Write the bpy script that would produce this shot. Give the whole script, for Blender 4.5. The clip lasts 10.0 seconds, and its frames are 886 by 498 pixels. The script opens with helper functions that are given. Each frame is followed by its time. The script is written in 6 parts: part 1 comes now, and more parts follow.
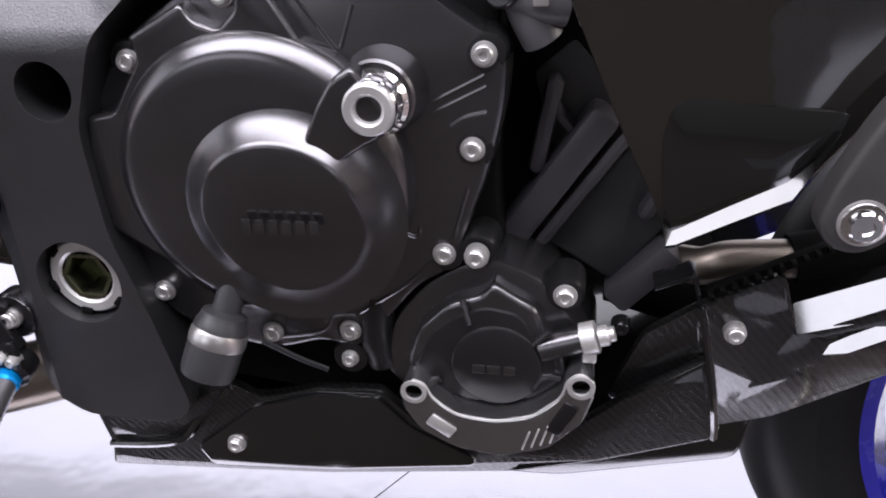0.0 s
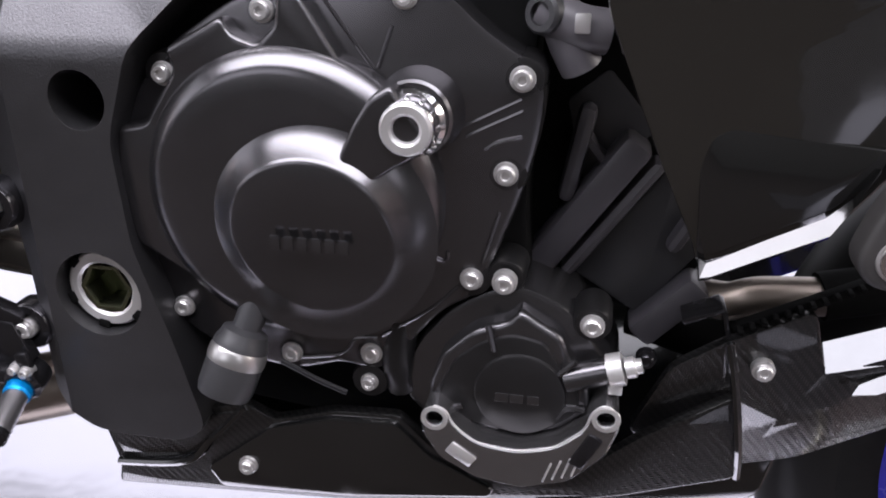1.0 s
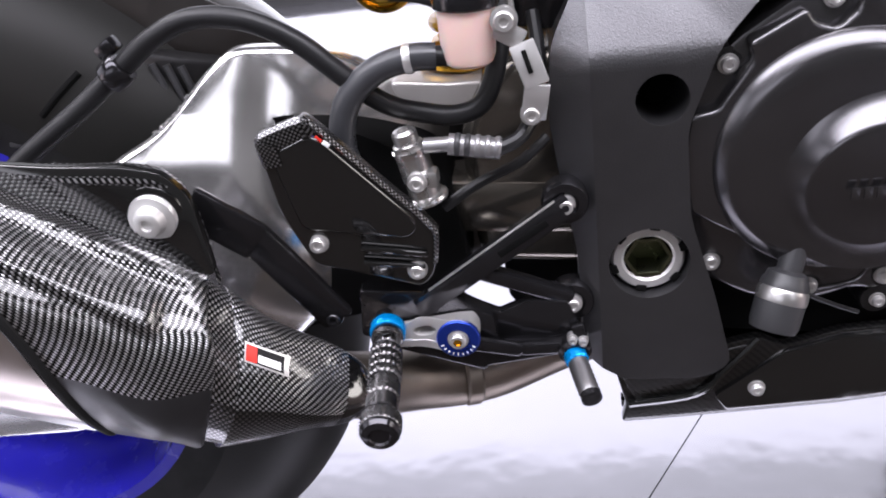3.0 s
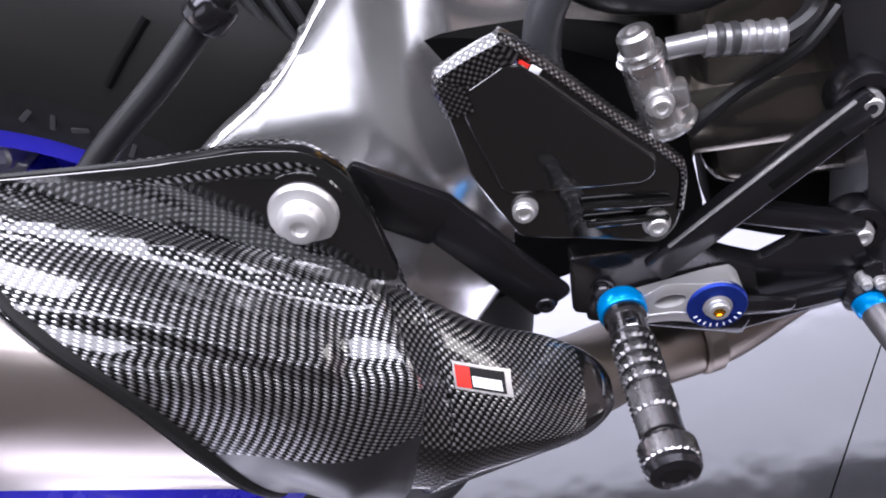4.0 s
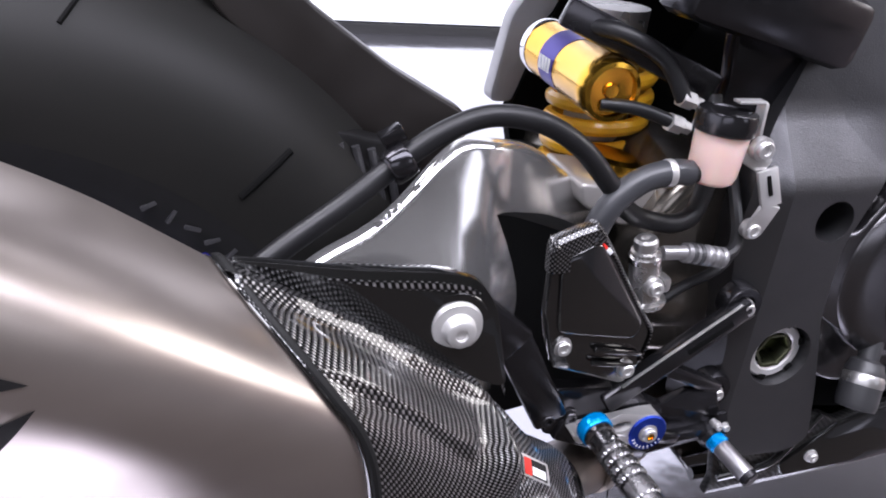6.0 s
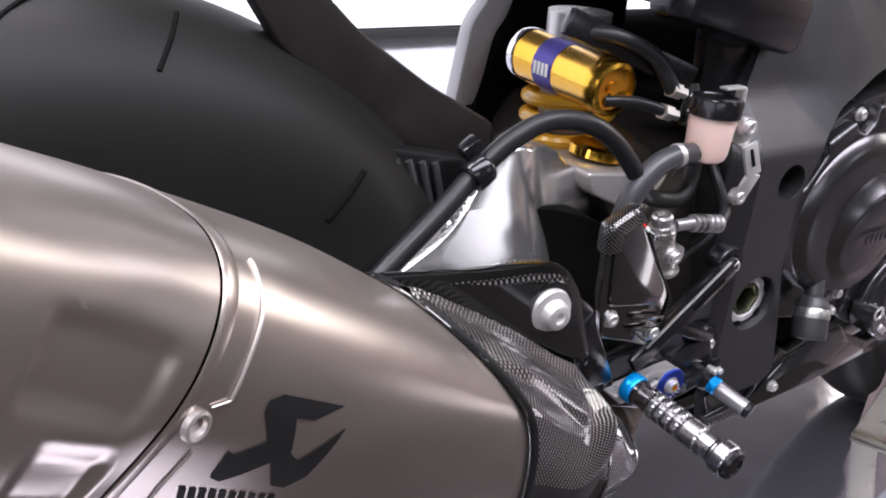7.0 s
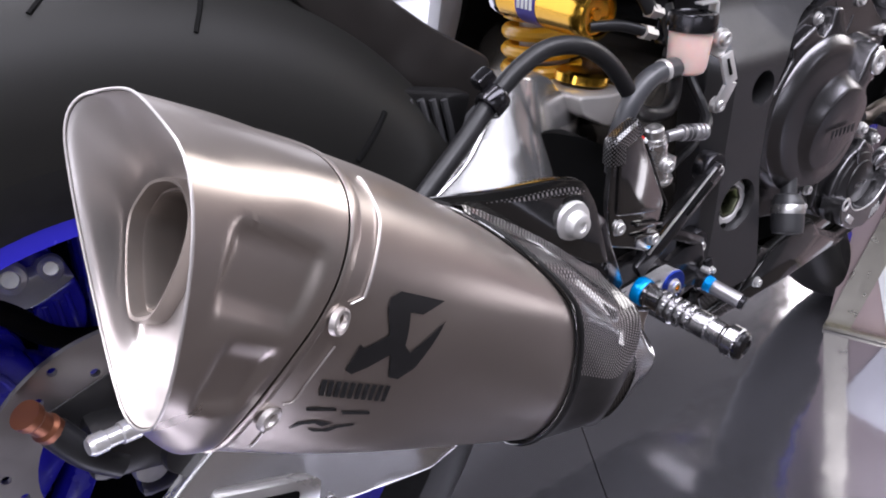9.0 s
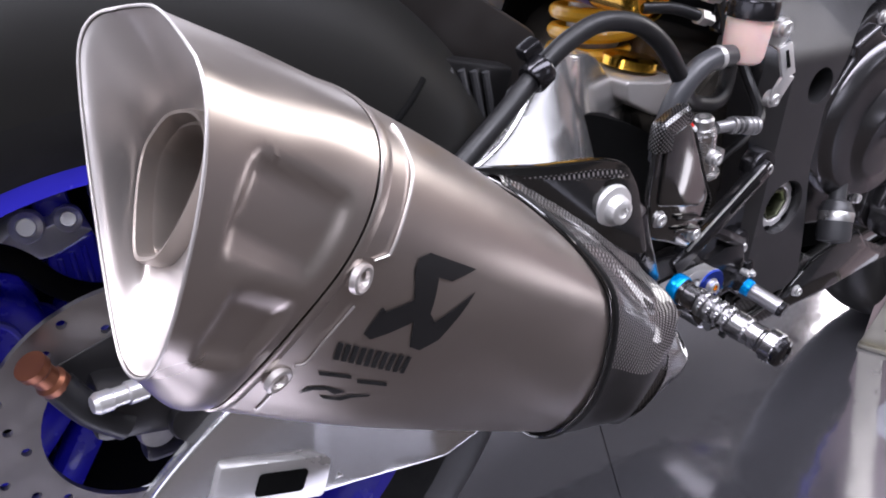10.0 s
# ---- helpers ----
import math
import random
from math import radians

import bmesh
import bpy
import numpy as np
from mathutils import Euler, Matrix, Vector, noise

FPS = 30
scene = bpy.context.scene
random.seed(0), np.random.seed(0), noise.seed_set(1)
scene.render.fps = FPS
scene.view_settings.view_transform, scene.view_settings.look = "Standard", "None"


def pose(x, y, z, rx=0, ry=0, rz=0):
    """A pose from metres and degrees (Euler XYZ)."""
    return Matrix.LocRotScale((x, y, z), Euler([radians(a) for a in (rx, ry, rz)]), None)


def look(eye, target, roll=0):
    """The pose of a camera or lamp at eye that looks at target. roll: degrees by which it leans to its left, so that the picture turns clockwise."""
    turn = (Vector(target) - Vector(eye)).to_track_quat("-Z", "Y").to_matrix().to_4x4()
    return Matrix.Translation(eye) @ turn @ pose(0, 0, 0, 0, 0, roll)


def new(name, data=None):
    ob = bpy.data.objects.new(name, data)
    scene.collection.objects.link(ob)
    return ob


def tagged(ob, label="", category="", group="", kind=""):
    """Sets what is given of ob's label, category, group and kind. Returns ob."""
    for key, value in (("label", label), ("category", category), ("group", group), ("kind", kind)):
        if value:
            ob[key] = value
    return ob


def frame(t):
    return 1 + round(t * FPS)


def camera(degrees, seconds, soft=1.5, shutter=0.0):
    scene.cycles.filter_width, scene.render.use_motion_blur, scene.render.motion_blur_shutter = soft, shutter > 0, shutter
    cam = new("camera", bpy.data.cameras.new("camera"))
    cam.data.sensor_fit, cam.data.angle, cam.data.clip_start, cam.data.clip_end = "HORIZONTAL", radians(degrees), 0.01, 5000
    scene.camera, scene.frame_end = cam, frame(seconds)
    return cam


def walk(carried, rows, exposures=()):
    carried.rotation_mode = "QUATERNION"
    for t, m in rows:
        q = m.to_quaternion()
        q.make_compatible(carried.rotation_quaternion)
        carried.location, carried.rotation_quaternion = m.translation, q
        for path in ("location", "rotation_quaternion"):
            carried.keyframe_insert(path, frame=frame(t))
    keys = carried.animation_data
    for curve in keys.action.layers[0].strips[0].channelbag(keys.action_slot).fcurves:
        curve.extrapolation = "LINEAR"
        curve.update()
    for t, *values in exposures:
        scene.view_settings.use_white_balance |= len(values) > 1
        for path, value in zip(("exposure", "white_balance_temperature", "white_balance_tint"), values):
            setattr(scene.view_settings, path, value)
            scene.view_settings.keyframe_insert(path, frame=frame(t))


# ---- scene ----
cam = camera(57.3, 10.0, soft=1.9)
PATH = [
    (0.0, (0.3111, -0.5877, 0.6809), (0.1386, 0.2924, 0.2387), -2.24),
    (0.5, (0.3063, -0.5840, 0.6781), (0.1332, 0.3093, 0.2633), -0.90),
    (1.0, (0.2927, -0.5890, 0.6746), (0.1220, 0.3090, 0.2690), 0.09),
    (1.5, (0.2683, -0.5953, 0.6828), (0.0976, 0.3025, 0.2768), -0.01),
    (2.0, (0.1950, -0.6178, 0.7075), (0.0398, 0.2806, 0.2966), 0.41),
    (2.5, (0.0560, -0.6565, 0.7411), (-0.0524, 0.2434, 0.3186), -4.02),
    (3.0, (-0.0628, -0.6977, 0.7537), (-0.2048, 0.1659, 0.2700), -8.60),
    (3.2, (-0.1024, -0.6665, 0.7471), (-0.2632, 0.1885, 0.2540), -11.79),
    (4.3, (-0.1987, -0.5303, 0.7275), (-0.4011, 0.2311, 0.1116), -20.53),
    (4.5, (-0.2037, -0.5240, 0.7271), (-0.3944, 0.2329, 0.1020), -19.86),
    (5.0, (-0.2189, -0.5303, 0.7297), (-0.3904, 0.2296, 0.1026), -17.81),
    (5.5, (-0.2979, -0.5902, 0.7640), (-0.2754, 0.2473, 0.2182), -4.59),
    (5.7, (-0.3644, -0.6390, 0.7817), (-0.2168, 0.2221, 0.2952), 1.47),
    (6.8, (-0.6090, -0.6302, 0.8014), (-0.1453, 0.1557, 0.3923), 4.33),
    (7.0, (-0.6216, -0.6140, 0.8029), (-0.1402, 0.1518, 0.3766), 4.31),
    (7.5, (-0.6624, -0.6178, 0.8112), (-0.1520, 0.1096, 0.3525), 3.36),
    (8.0, (-0.6891, -0.6240, 0.8168), (-0.1543, 0.0835, 0.3547), 2.07),
    (8.5, (-0.6949, -0.6290, 0.8101), (-0.1523, 0.0745, 0.3511), 0.73),
    (9.0, (-0.6916, -0.6253, 0.8003), (-0.1727, 0.0889, 0.3304), -0.46),
    (9.5, (-0.6887, -0.6202, 0.7943), (-0.1876, 0.1031, 0.3192), -0.79),
    (10.0, (-0.6836, -0.6090, 0.7758), (-0.1919, 0.1206, 0.3005), 2.55),
]
walk(cam, [(t, look(eye, target, roll)) for t, eye, target, roll in PATH], [(0.0, 0.0, 6500, 10), (2.5, 0.05, 6500, 10), (4.3, 0.15, 6150, 12), (5.5, 0.15, 6150, 12), (7.0, -0.08, 6450, 10), (8.0, -0.06, 6400, 10), (10.0, 0.0, 6200, 11)])

# ---- light ----
world = bpy.data.worlds.new("hall_air")
scene.world = world
world.use_nodes = True
world.node_tree.nodes["Background"].inputs[0].default_value = (0.52, 0.54, 0.66, 1)
world.node_tree.nodes["Background"].inputs[1].default_value = 0.035


lamp = bpy.data.lights.new("ceiling_lamp", "AREA")
lamp.shape, lamp.size, lamp.size_y, lamp.energy, lamp.color = "RECTANGLE", 7.5, 1.7, 500, (0.93, 0.905, 1.0)
new("ceiling_lamp", lamp).matrix_world = pose(-0.1, -1.85, 3.9)
# Fill lamp added out of view to brighten the silencer's top.
rear_fill_lamp = bpy.data.lights.new("ceiling_lamp", "AREA")
rear_fill_lamp.shape, rear_fill_lamp.size, rear_fill_lamp.size_y, rear_fill_lamp.energy, rear_fill_lamp.color = "RECTANGLE", 5.0, 1.2, 330, (0.97, 0.93, 1.0)
new("ceiling_lamp", rear_fill_lamp).matrix_world = pose(-1.6, 0.7, 3.9)


# ---- materials ----
def nodes_of(name):
    m = bpy.data.materials.new(name)
    m.use_nodes = True
    nt = m.node_tree
    return m, nt, nt.nodes["Principled BSDF"]


def link(nt, a, b):
    nt.links.new(a, b)


def mat(name, base, rough, metal=0.0, coat=0.0, var=0.12, scale=40.0, grain=900.0, bump=0.0, rvar=0.08, spec=0.5, stretch=(1, 1, 1), coat_rough=0.05):
    """A surface with stains at a large scale and grain at a small one."""
    m, nt, b = nodes_of(name)
    co = nt.nodes.new("ShaderNodeTexCoord")
    mp = nt.nodes.new("ShaderNodeMapping")
    mp.inputs["Scale"].default_value = stretch
    link(nt, co.outputs["Object"], mp.inputs[0])
    n1 = nt.nodes.new("ShaderNodeTexNoise")
    n1.inputs["Scale"].default_value, n1.inputs["Detail"].default_value = scale, 5
    link(nt, mp.outputs[0], n1.inputs["Vector"])
    n2 = nt.nodes.new("ShaderNodeTexNoise")
    n2.inputs["Scale"].default_value, n2.inputs["Detail"].default_value = grain, 3
    link(nt, mp.outputs[0], n2.inputs["Vector"])
    mix = nt.nodes.new("ShaderNodeMix")
    mix.data_type = "RGBA"
    lo = [max(0.0, c * (1 - var)) for c in base]
    hi = [min(1.0, c * (1 + var)) for c in base]
    mix.inputs[6].default_value, mix.inputs[7].default_value = (*lo, 1), (*hi, 1)
    link(nt, n1.outputs["Fac"], mix.inputs[0])
    link(nt, mix.outputs[2], b.inputs["Base Color"])
    rr = nt.nodes.new("ShaderNodeMapRange")
    rr.inputs[1].default_value, rr.inputs[2].default_value = 0.3, 0.7
    rr.inputs[3].default_value, rr.inputs[4].default_value = max(0.02, rough - rvar), rough + rvar
    link(nt, n1.outputs["Fac"], rr.inputs[0])
    link(nt, rr.outputs[0], b.inputs["Roughness"])
    b.inputs["Metallic"].default_value = metal
    b.inputs["Coat Weight"].default_value = coat
    b.inputs["Coat Roughness"].default_value = coat_rough
    b.inputs["Specular IOR Level"].default_value = spec
    if bump:
        bp = nt.nodes.new("ShaderNodeBump")
        bp.inputs["Strength"].default_value, bp.inputs["Distance"].default_value = bump, 0.0006
        link(nt, n2.outputs["Fac"], bp.inputs["Height"])
        link(nt, bp.outputs[0], b.inputs["Normal"])
    return m


def carbon(name, pitch, light, dark, twill, coat=1.0, turn=0.0):
    """Woven carbon under clear lacquer; the surface's own UV is in metres."""
    m, nt, b = nodes_of(name)
    uv = nt.nodes.new("ShaderNodeTexCoord")
    mp = nt.nodes.new("ShaderNodeMapping")
    mp.inputs["Scale"].default_value = (1 / pitch, 1 / pitch, 1)
    mp.inputs["Rotation"].default_value = (0, 0, turn)
    link(nt, uv.outputs["UV"], mp.inputs[0])
    sep = nt.nodes.new("ShaderNodeSeparateXYZ")
    link(nt, mp.outputs[0], sep.inputs[0])

    def op(kind, a, c=None):
        n = nt.nodes.new("ShaderNodeMath")
        n.operation = kind
        for i, v in enumerate((a, c)):
            if v is None:
                continue
            if isinstance(v, (int, float)):
                n.inputs[i].default_value = v
            else:
                link(nt, v, n.inputs[i])
        return n.outputs[0]

    u, v = sep.outputs[0], sep.outputs[1]
    fu, fv = op("FLOOR", u), op("FLOOR", v)
    step = op("ADD", fu, fv)
    cell = op("LESS_THAN", op("FLOORED_MODULO", step, twill), twill / 2 - 0.01)
    hu = op("SINE", op("MULTIPLY", op("FRACT", u), math.pi))
    hv = op("SINE", op("MULTIPLY", op("FRACT", v), math.pi))
    inv = op("SUBTRACT", 1.0, cell)
    height = op("ADD", op("MULTIPLY", cell, op("MULTIPLY", hu, 1.0)), op("MULTIPLY", inv, op("MULTIPLY", hv, 0.7)))
    mix = nt.nodes.new("ShaderNodeMix")
    mix.data_type = "RGBA"
    mix.inputs[6].default_value, mix.inputs[7].default_value = (*dark, 1), (*light, 1)
    link(nt, op("MULTIPLY", cell, op("MULTIPLY", op("POWER", hu, 0.7), op("POWER", hv, 0.9))), mix.inputs[0])
    link(nt, mix.outputs[2], b.inputs["Base Color"])
    bp = nt.nodes.new("ShaderNodeBump")
    bp.inputs["Strength"].default_value, bp.inputs["Distance"].default_value = 0.55, pitch * 0.25
    link(nt, height, bp.inputs["Height"])
    link(nt, bp.outputs[0], b.inputs["Normal"])
    b.inputs["Metallic"].default_value = 0.85
    b.inputs["Roughness"].default_value = 0.33
    b.inputs["Coat Weight"].default_value = coat
    b.inputs["Coat Roughness"].default_value = 0.03
    return m


def glow(name, colour, strength):
    m, nt, b = nodes_of(name)
    b.inputs["Base Color"].default_value = (*[c * 0.12 for c in colour], 1)
    b.inputs["Emission Color"].default_value = (*colour, 1)
    b.inputs["Emission Strength"].default_value = strength
    return m


SATIN = mat("satin_black_engine_paint", (0.115, 0.112, 0.117), 0.25, metal=0.92, bump=0.012, grain=1500, rvar=0.012)
CASE = mat("dull_black_casting", (0.045, 0.044, 0.045), 0.34, metal=0.85, bump=0.05, grain=700, rvar=0.03)
FRAME = mat("black_textured_frame_paint", (0.090, 0.089, 0.093), 0.34, metal=0.85, bump=0.45, grain=900, rvar=0.02)
GLOSS = mat("gloss_black_lacquer", (0.005, 0.005, 0.005), 0.12, coat=1.0, rvar=0.03)
BLACK = mat("black_anodised", (0.045, 0.044, 0.048), 0.20, metal=0.85, bump=0.05)
RIBBED = mat("dark_grey_plastic", (0.030, 0.030, 0.032), 0.38, bump=0.03)
# Near-black for real black parts and for shade painted in recesses and gaps.
VOID = mat("flat_black_and_shade", (0.005, 0.005, 0.005), 0.85, spec=0.05)
STEEL = mat("bright_steel", (0.60, 0.59, 0.58), 0.36, metal=0.80, var=0.2, scale=120)
CHROME = mat("chrome", (0.82, 0.81, 0.82), 0.10, metal=1.0, rvar=0.03)
ALU = mat("milled_aluminium", (0.66, 0.65, 0.64), 0.34, metal=0.72, bump=0.12, grain=1600)
TITAN = mat("blasted_titanium", (0.42, 0.372, 0.340), 0.31, metal=0.88, var=0.06, scale=14, bump=0.03, grain=700, stretch=(1, 1, 4), rvar=0.03)
# Paler titanium copy; lamp light reflected in the funnel is put into its colour.
TITAN_IN = mat("lightened_titanium", (0.58, 0.545, 0.525), 0.36, metal=0.80, var=0.10, scale=25, bump=0.02)
ARM = mat("bare_swingarm_metal", (0.70, 0.69, 0.685), 0.18, metal=0.90, var=0.06, scale=18, bump=0.02, grain=300, rvar=0.015)
PIPE = mat("tarnished_header_steel", (0.25, 0.215, 0.185), 0.42, metal=1.0, var=0.12, scale=30, rvar=0.03)
GOLD = mat("gold_anodised", (0.83, 0.47, 0.06), 0.20, metal=1.0, rvar=0.04)
YELLOW = mat("yellow_spring_paint", (0.80, 0.42, 0.02), 0.35, coat=0.4)
KNURL = mat("dark_polished_steel", (0.23, 0.225, 0.23), 0.26, metal=1.0, rvar=0.03)
FIN = mat("grey_cast_fin", (0.050, 0.047, 0.053), 0.42, bump=0.05)
RUBBER = mat("tyre_rubber", (0.010, 0.0098, 0.009), 0.50, bump=0.02, grain=600, scale=6, var=0.25, rvar=0.05, spec=0.16)
SIDEWALL = mat("matt_sidewall_rubber", (0.005, 0.005, 0.005), 0.7, bump=0.2, grain=600, spec=0.25)
BROWNCASE = mat("dark_glossy_gearbox", (0.17, 0.155, 0.135), 0.20, metal=0.85, scale=30, var=0.3, rvar=0.06)
HOSE = mat("black_hose_rubber", (0.010, 0.010, 0.011), 0.40, bump=0.1, spec=0.35)
GREYHOSE = mat("dark_grey_hose_rubber", (0.035, 0.036, 0.04), 0.34, bump=0.1)
BLUE = mat("blue_wheel_paint", (0.024, 0.020, 0.42), 0.24, coat=0.8)
BLUEANO = mat("blue_anodised", (0.02, 0.05, 0.36), 0.3, metal=0.8)
CYAN = mat("bright_blue_anodised", (0.0, 0.30, 0.78), 0.24, metal=0.6)
COPPER = mat("brown_anodised", (0.20, 0.075, 0.04), 0.38, metal=0.8)
DECAL = mat("dark_grey_print", (0.012, 0.0115, 0.012), 0.6, spec=0.2)
FAIRPAINT = mat("dark_gloss_brown_black_paint", (0.0125, 0.0118, 0.0100), 0.10, coat=1.0, rvar=0.02)
MASTER = mat("cast_aluminium", (0.52, 0.51, 0.50), 0.30, metal=0.92)
WHITE = mat("white_print", (0.85, 0.85, 0.85), 0.4)
RED = mat("red_print", (0.75, 0.03, 0.02), 0.35)
PRINTBLUE = mat("violet_blue_print", (0.10, 0.08, 0.38), 0.35, metal=0.4)
CARBON = carbon("woven_carbon", 0.0021, (0.52, 0.51, 0.52), (0.004, 0.0045, 0.005), 2)
# Darker copy of the weave with shade put into its colour.
DIMCARBON = carbon("woven_carbon_shade_copy", 0.0021, (0.07, 0.065, 0.062), (0.008, 0.008, 0.008), 2)
SOFTCARBON = carbon("soft_woven_carbon", 0.0017, (0.22, 0.215, 0.22), (0.006, 0.006, 0.006), 2)
TWILL = carbon("twill_carbon", 0.0016, (0.036, 0.035, 0.034), (0.012, 0.012, 0.012), 4)

m_, nt_, b_ = nodes_of("milky_reservoir_plastic")
b_.inputs["Base Color"].default_value = (0.80, 0.58, 0.52, 1)
b_.inputs["Roughness"].default_value = 0.35
b_.inputs["Subsurface Weight"].default_value = 0.35
b_.inputs["Subsurface Scale"].default_value = 0.01
MILKY = m_


# ---- mesh helpers ----
def part(name, bm, material, parent=None, label="", sharp=32):
    bmesh.ops.recalc_face_normals(bm, faces=bm.faces)
    lim = radians(sharp)
    for f in bm.faces:
        f.smooth = True
    for e in bm.edges:
        e.smooth = len(e.link_faces) == 2 and e.calc_face_angle(0) < lim
    me = bpy.data.meshes.new(name)
    bm.to_mesh(me)
    bm.free()
    me.materials.append(material)
    ob = new(name, me)
    if parent:
        ob.parent = parent
    if label:
        ob["label"] = label
    return ob


def again(name, source, m, parent):
    """Another object on the mesh of source."""
    ob = new(name, source.data)
    ob.parent = parent
    ob.matrix_local = m
    return ob


def merge(*bms):
    out = bmesh.new()
    for b in bms:
        me = bpy.data.meshes.new("tmp")
        b.to_mesh(me)
        b.free()
        out.from_mesh(me)
        bpy.data.meshes.remove(me)
    return out


def uv_xz(bm):
    uv = bm.loops.layers.uv.verify()
    for f in bm.faces:
        for l in f.loops:
            l[uv].uv = (l.vert.co.x + 0.4 * l.vert.co.y, l.vert.co.z + 0.4 * l.vert.co.y)
    return bm


def rounded(pts, r, n=4):
    """A closed outline with its corners rounded to about r."""
    out = []
    k = len(pts)
    for i in range(k):
        p, a, b = Vector(pts[i]), Vector(pts[i - 1]), Vector(pts[(i + 1) % k])
        da, db = a - p, b - p
        q = min(r, da.length * 0.45, db.length * 0.45)
        s, e = p + da.normalized() * q, p + db.normalized() * q
        for j in range(n + 1):
            t = j / n
            out.append(tuple(s * (1 - t) ** 2 + p * 2 * t * (1 - t) + e * t * t))
    return out


def circle(cx, cz, r, n=28):
    return [(cx + r * math.cos(2 * math.pi * i / n), cz + r * math.sin(2 * math.pi * i / n)) for i in range(n)]


def plate(outline, y_out, y_in, holes=(), bevel=0.0, lean=None, seg=2):
    """A slab in the x-z plane from y_out (the side seen) to y_in. lean(x, z) shifts y."""
    bm = bmesh.new()
    edges = []
    for loop in (outline, *holes):
        vs = [bm.verts.new((x, y_out, z)) for x, z in loop]
        edges += [bm.edges.new((vs[i - 1], vs[i])) for i in range(len(vs))]
    if holes:
        bmesh.ops.triangle_fill(bm, edges=edges, use_beauty=True)
    else:
        bm.faces.new(list(bm.verts))
    front = list(bm.faces)
    res = bmesh.ops.extrude_face_region(bm, geom=front)
    back = [g for g in res["geom"] if isinstance(g, bmesh.types.BMVert)]
    for v in back:
        v.co.y = y_in
    bmesh.ops.recalc_face_normals(bm, faces=bm.faces)
    if bevel:
        rim = [e for e in bm.edges if len(e.link_faces) == 2 and abs(e.verts[0].co.y - y_out) < 1e-6 and abs(e.verts[1].co.y - y_out) < 1e-6 and e.calc_face_angle(0) > 0.7]
        bmesh.ops.bevel(bm, geom=rim, offset=bevel, segments=seg, profile=0.5, affect="EDGES", clamp_overlap=True)
    if lean:
        for v in bm.verts:
            v.co.y += lean(v.co.x, v.co.z)
    return uv_xz(bm)


def axis_turn(d):
    return Vector(d).normalized().to_track_quat("Z", "Y").to_matrix()


def lathe(origin, axis, profile, n=32, cap=True):
    """Rings of (radius, distance along axis)."""
    bm = bmesh.new()
    m, o = axis_turn(axis), Vector(origin)
    rings = []
    for r, h in profile:
        rings.append([bm.verts.new(o + m @ Vector((r * math.cos(2 * math.pi * i / n), r * math.sin(2 * math.pi * i / n), h))) for i in range(n)])
    for a, b in zip(rings, rings[1:]):
        for i in range(n):
            bm.faces.new((a[i - 1], a[i], b[i], b[i - 1]))
    if cap:
        bm.faces.new(rings[0])
        bm.faces.new(rings[-1])
    return bm


def smooth_path(pts, n=8):
    pts = [Vector(p) for p in pts]
    out = []
    for i in range(len(pts) - 1):
        p0, p1, p2, p3 = pts[max(i - 1, 0)], pts[i], pts[i + 1], pts[min(i + 2, len(pts) - 1)]
        for j in range(n):
            t = j / n
            out.append(0.5 * (2 * p1 + (p2 - p0) * t + (2 * p0 - 5 * p1 + 4 * p2 - p3) * t * t + (3 * p1 - p0 - 3 * p2 + p3) * t ** 3))
    out.append(pts[-1])
    return out


def tube(pts, r, n=16, steps=8, taper=None, flat=1.0):
    path = smooth_path(pts, steps) if steps else [Vector(p) for p in pts]
    bm = bmesh.new()
    rings, side = [], None
    for i, p in enumerate(path):
        d = (path[min(i + 1, len(path) - 1)] - path[max(i - 1, 0)]).normalized()
        side = d.orthogonal().normalized() if side is None else (side - d * side.dot(d)).normalized()
        up = d.cross(side)
        k = i / (len(path) - 1)
        rad = r * (taper(k) if taper else 1.0)
        rings.append([bm.verts.new(p + rad * (math.cos(2 * math.pi * j / n) * side + flat * math.sin(2 * math.pi * j / n) * up)) for j in range(n)])
    for a, b in zip(rings, rings[1:]):
        for j in range(n):
            bm.faces.new((a[j - 1], a[j], b[j], b[j - 1]))
    bm.faces.new(rings[0])
    bm.faces.new(rings[-1])
    return bm


def box(c, size, bevel=0.002, turn=None):
    bm = bmesh.new()
    bmesh.ops.create_cube(bm, size=1)
    for v in bm.verts:
        v.co = Vector((v.co.x * size[0], v.co.y * size[1], v.co.z * size[2]))
    if bevel:
        bmesh.ops.bevel(bm, geom=list(bm.edges), offset=bevel, segments=2, profile=0.5, affect="EDGES")
    m = Matrix.Translation(c) @ (turn.to_4x4() if turn else Matrix())
    bm.transform(m)
    return bm


def beam(p, q, width, depth, bevel=0.003):
    """A bar from p to q; depth is its extent across the bike."""
    p, q = Vector(p), Vector(q)
    d = (q - p).normalized()
    y = Vector((0, 1, 0))
    y = (y - d * y.dot(d)).normalized()
    m = Matrix((d, y, d.cross(y))).transposed()
    return box((p + q) / 2, ((q - p).length, depth, width), bevel, m)


def chaikin(pts, k=3):
    pts = [Vector(p) for p in pts]
    for _ in range(k):
        out = []
        for i in range(len(pts)):
            a, b = pts[i], pts[(i + 1) % len(pts)]
            out += [a * 0.75 + b * 0.25, a * 0.25 + b * 0.75]
        pts = out
    return pts


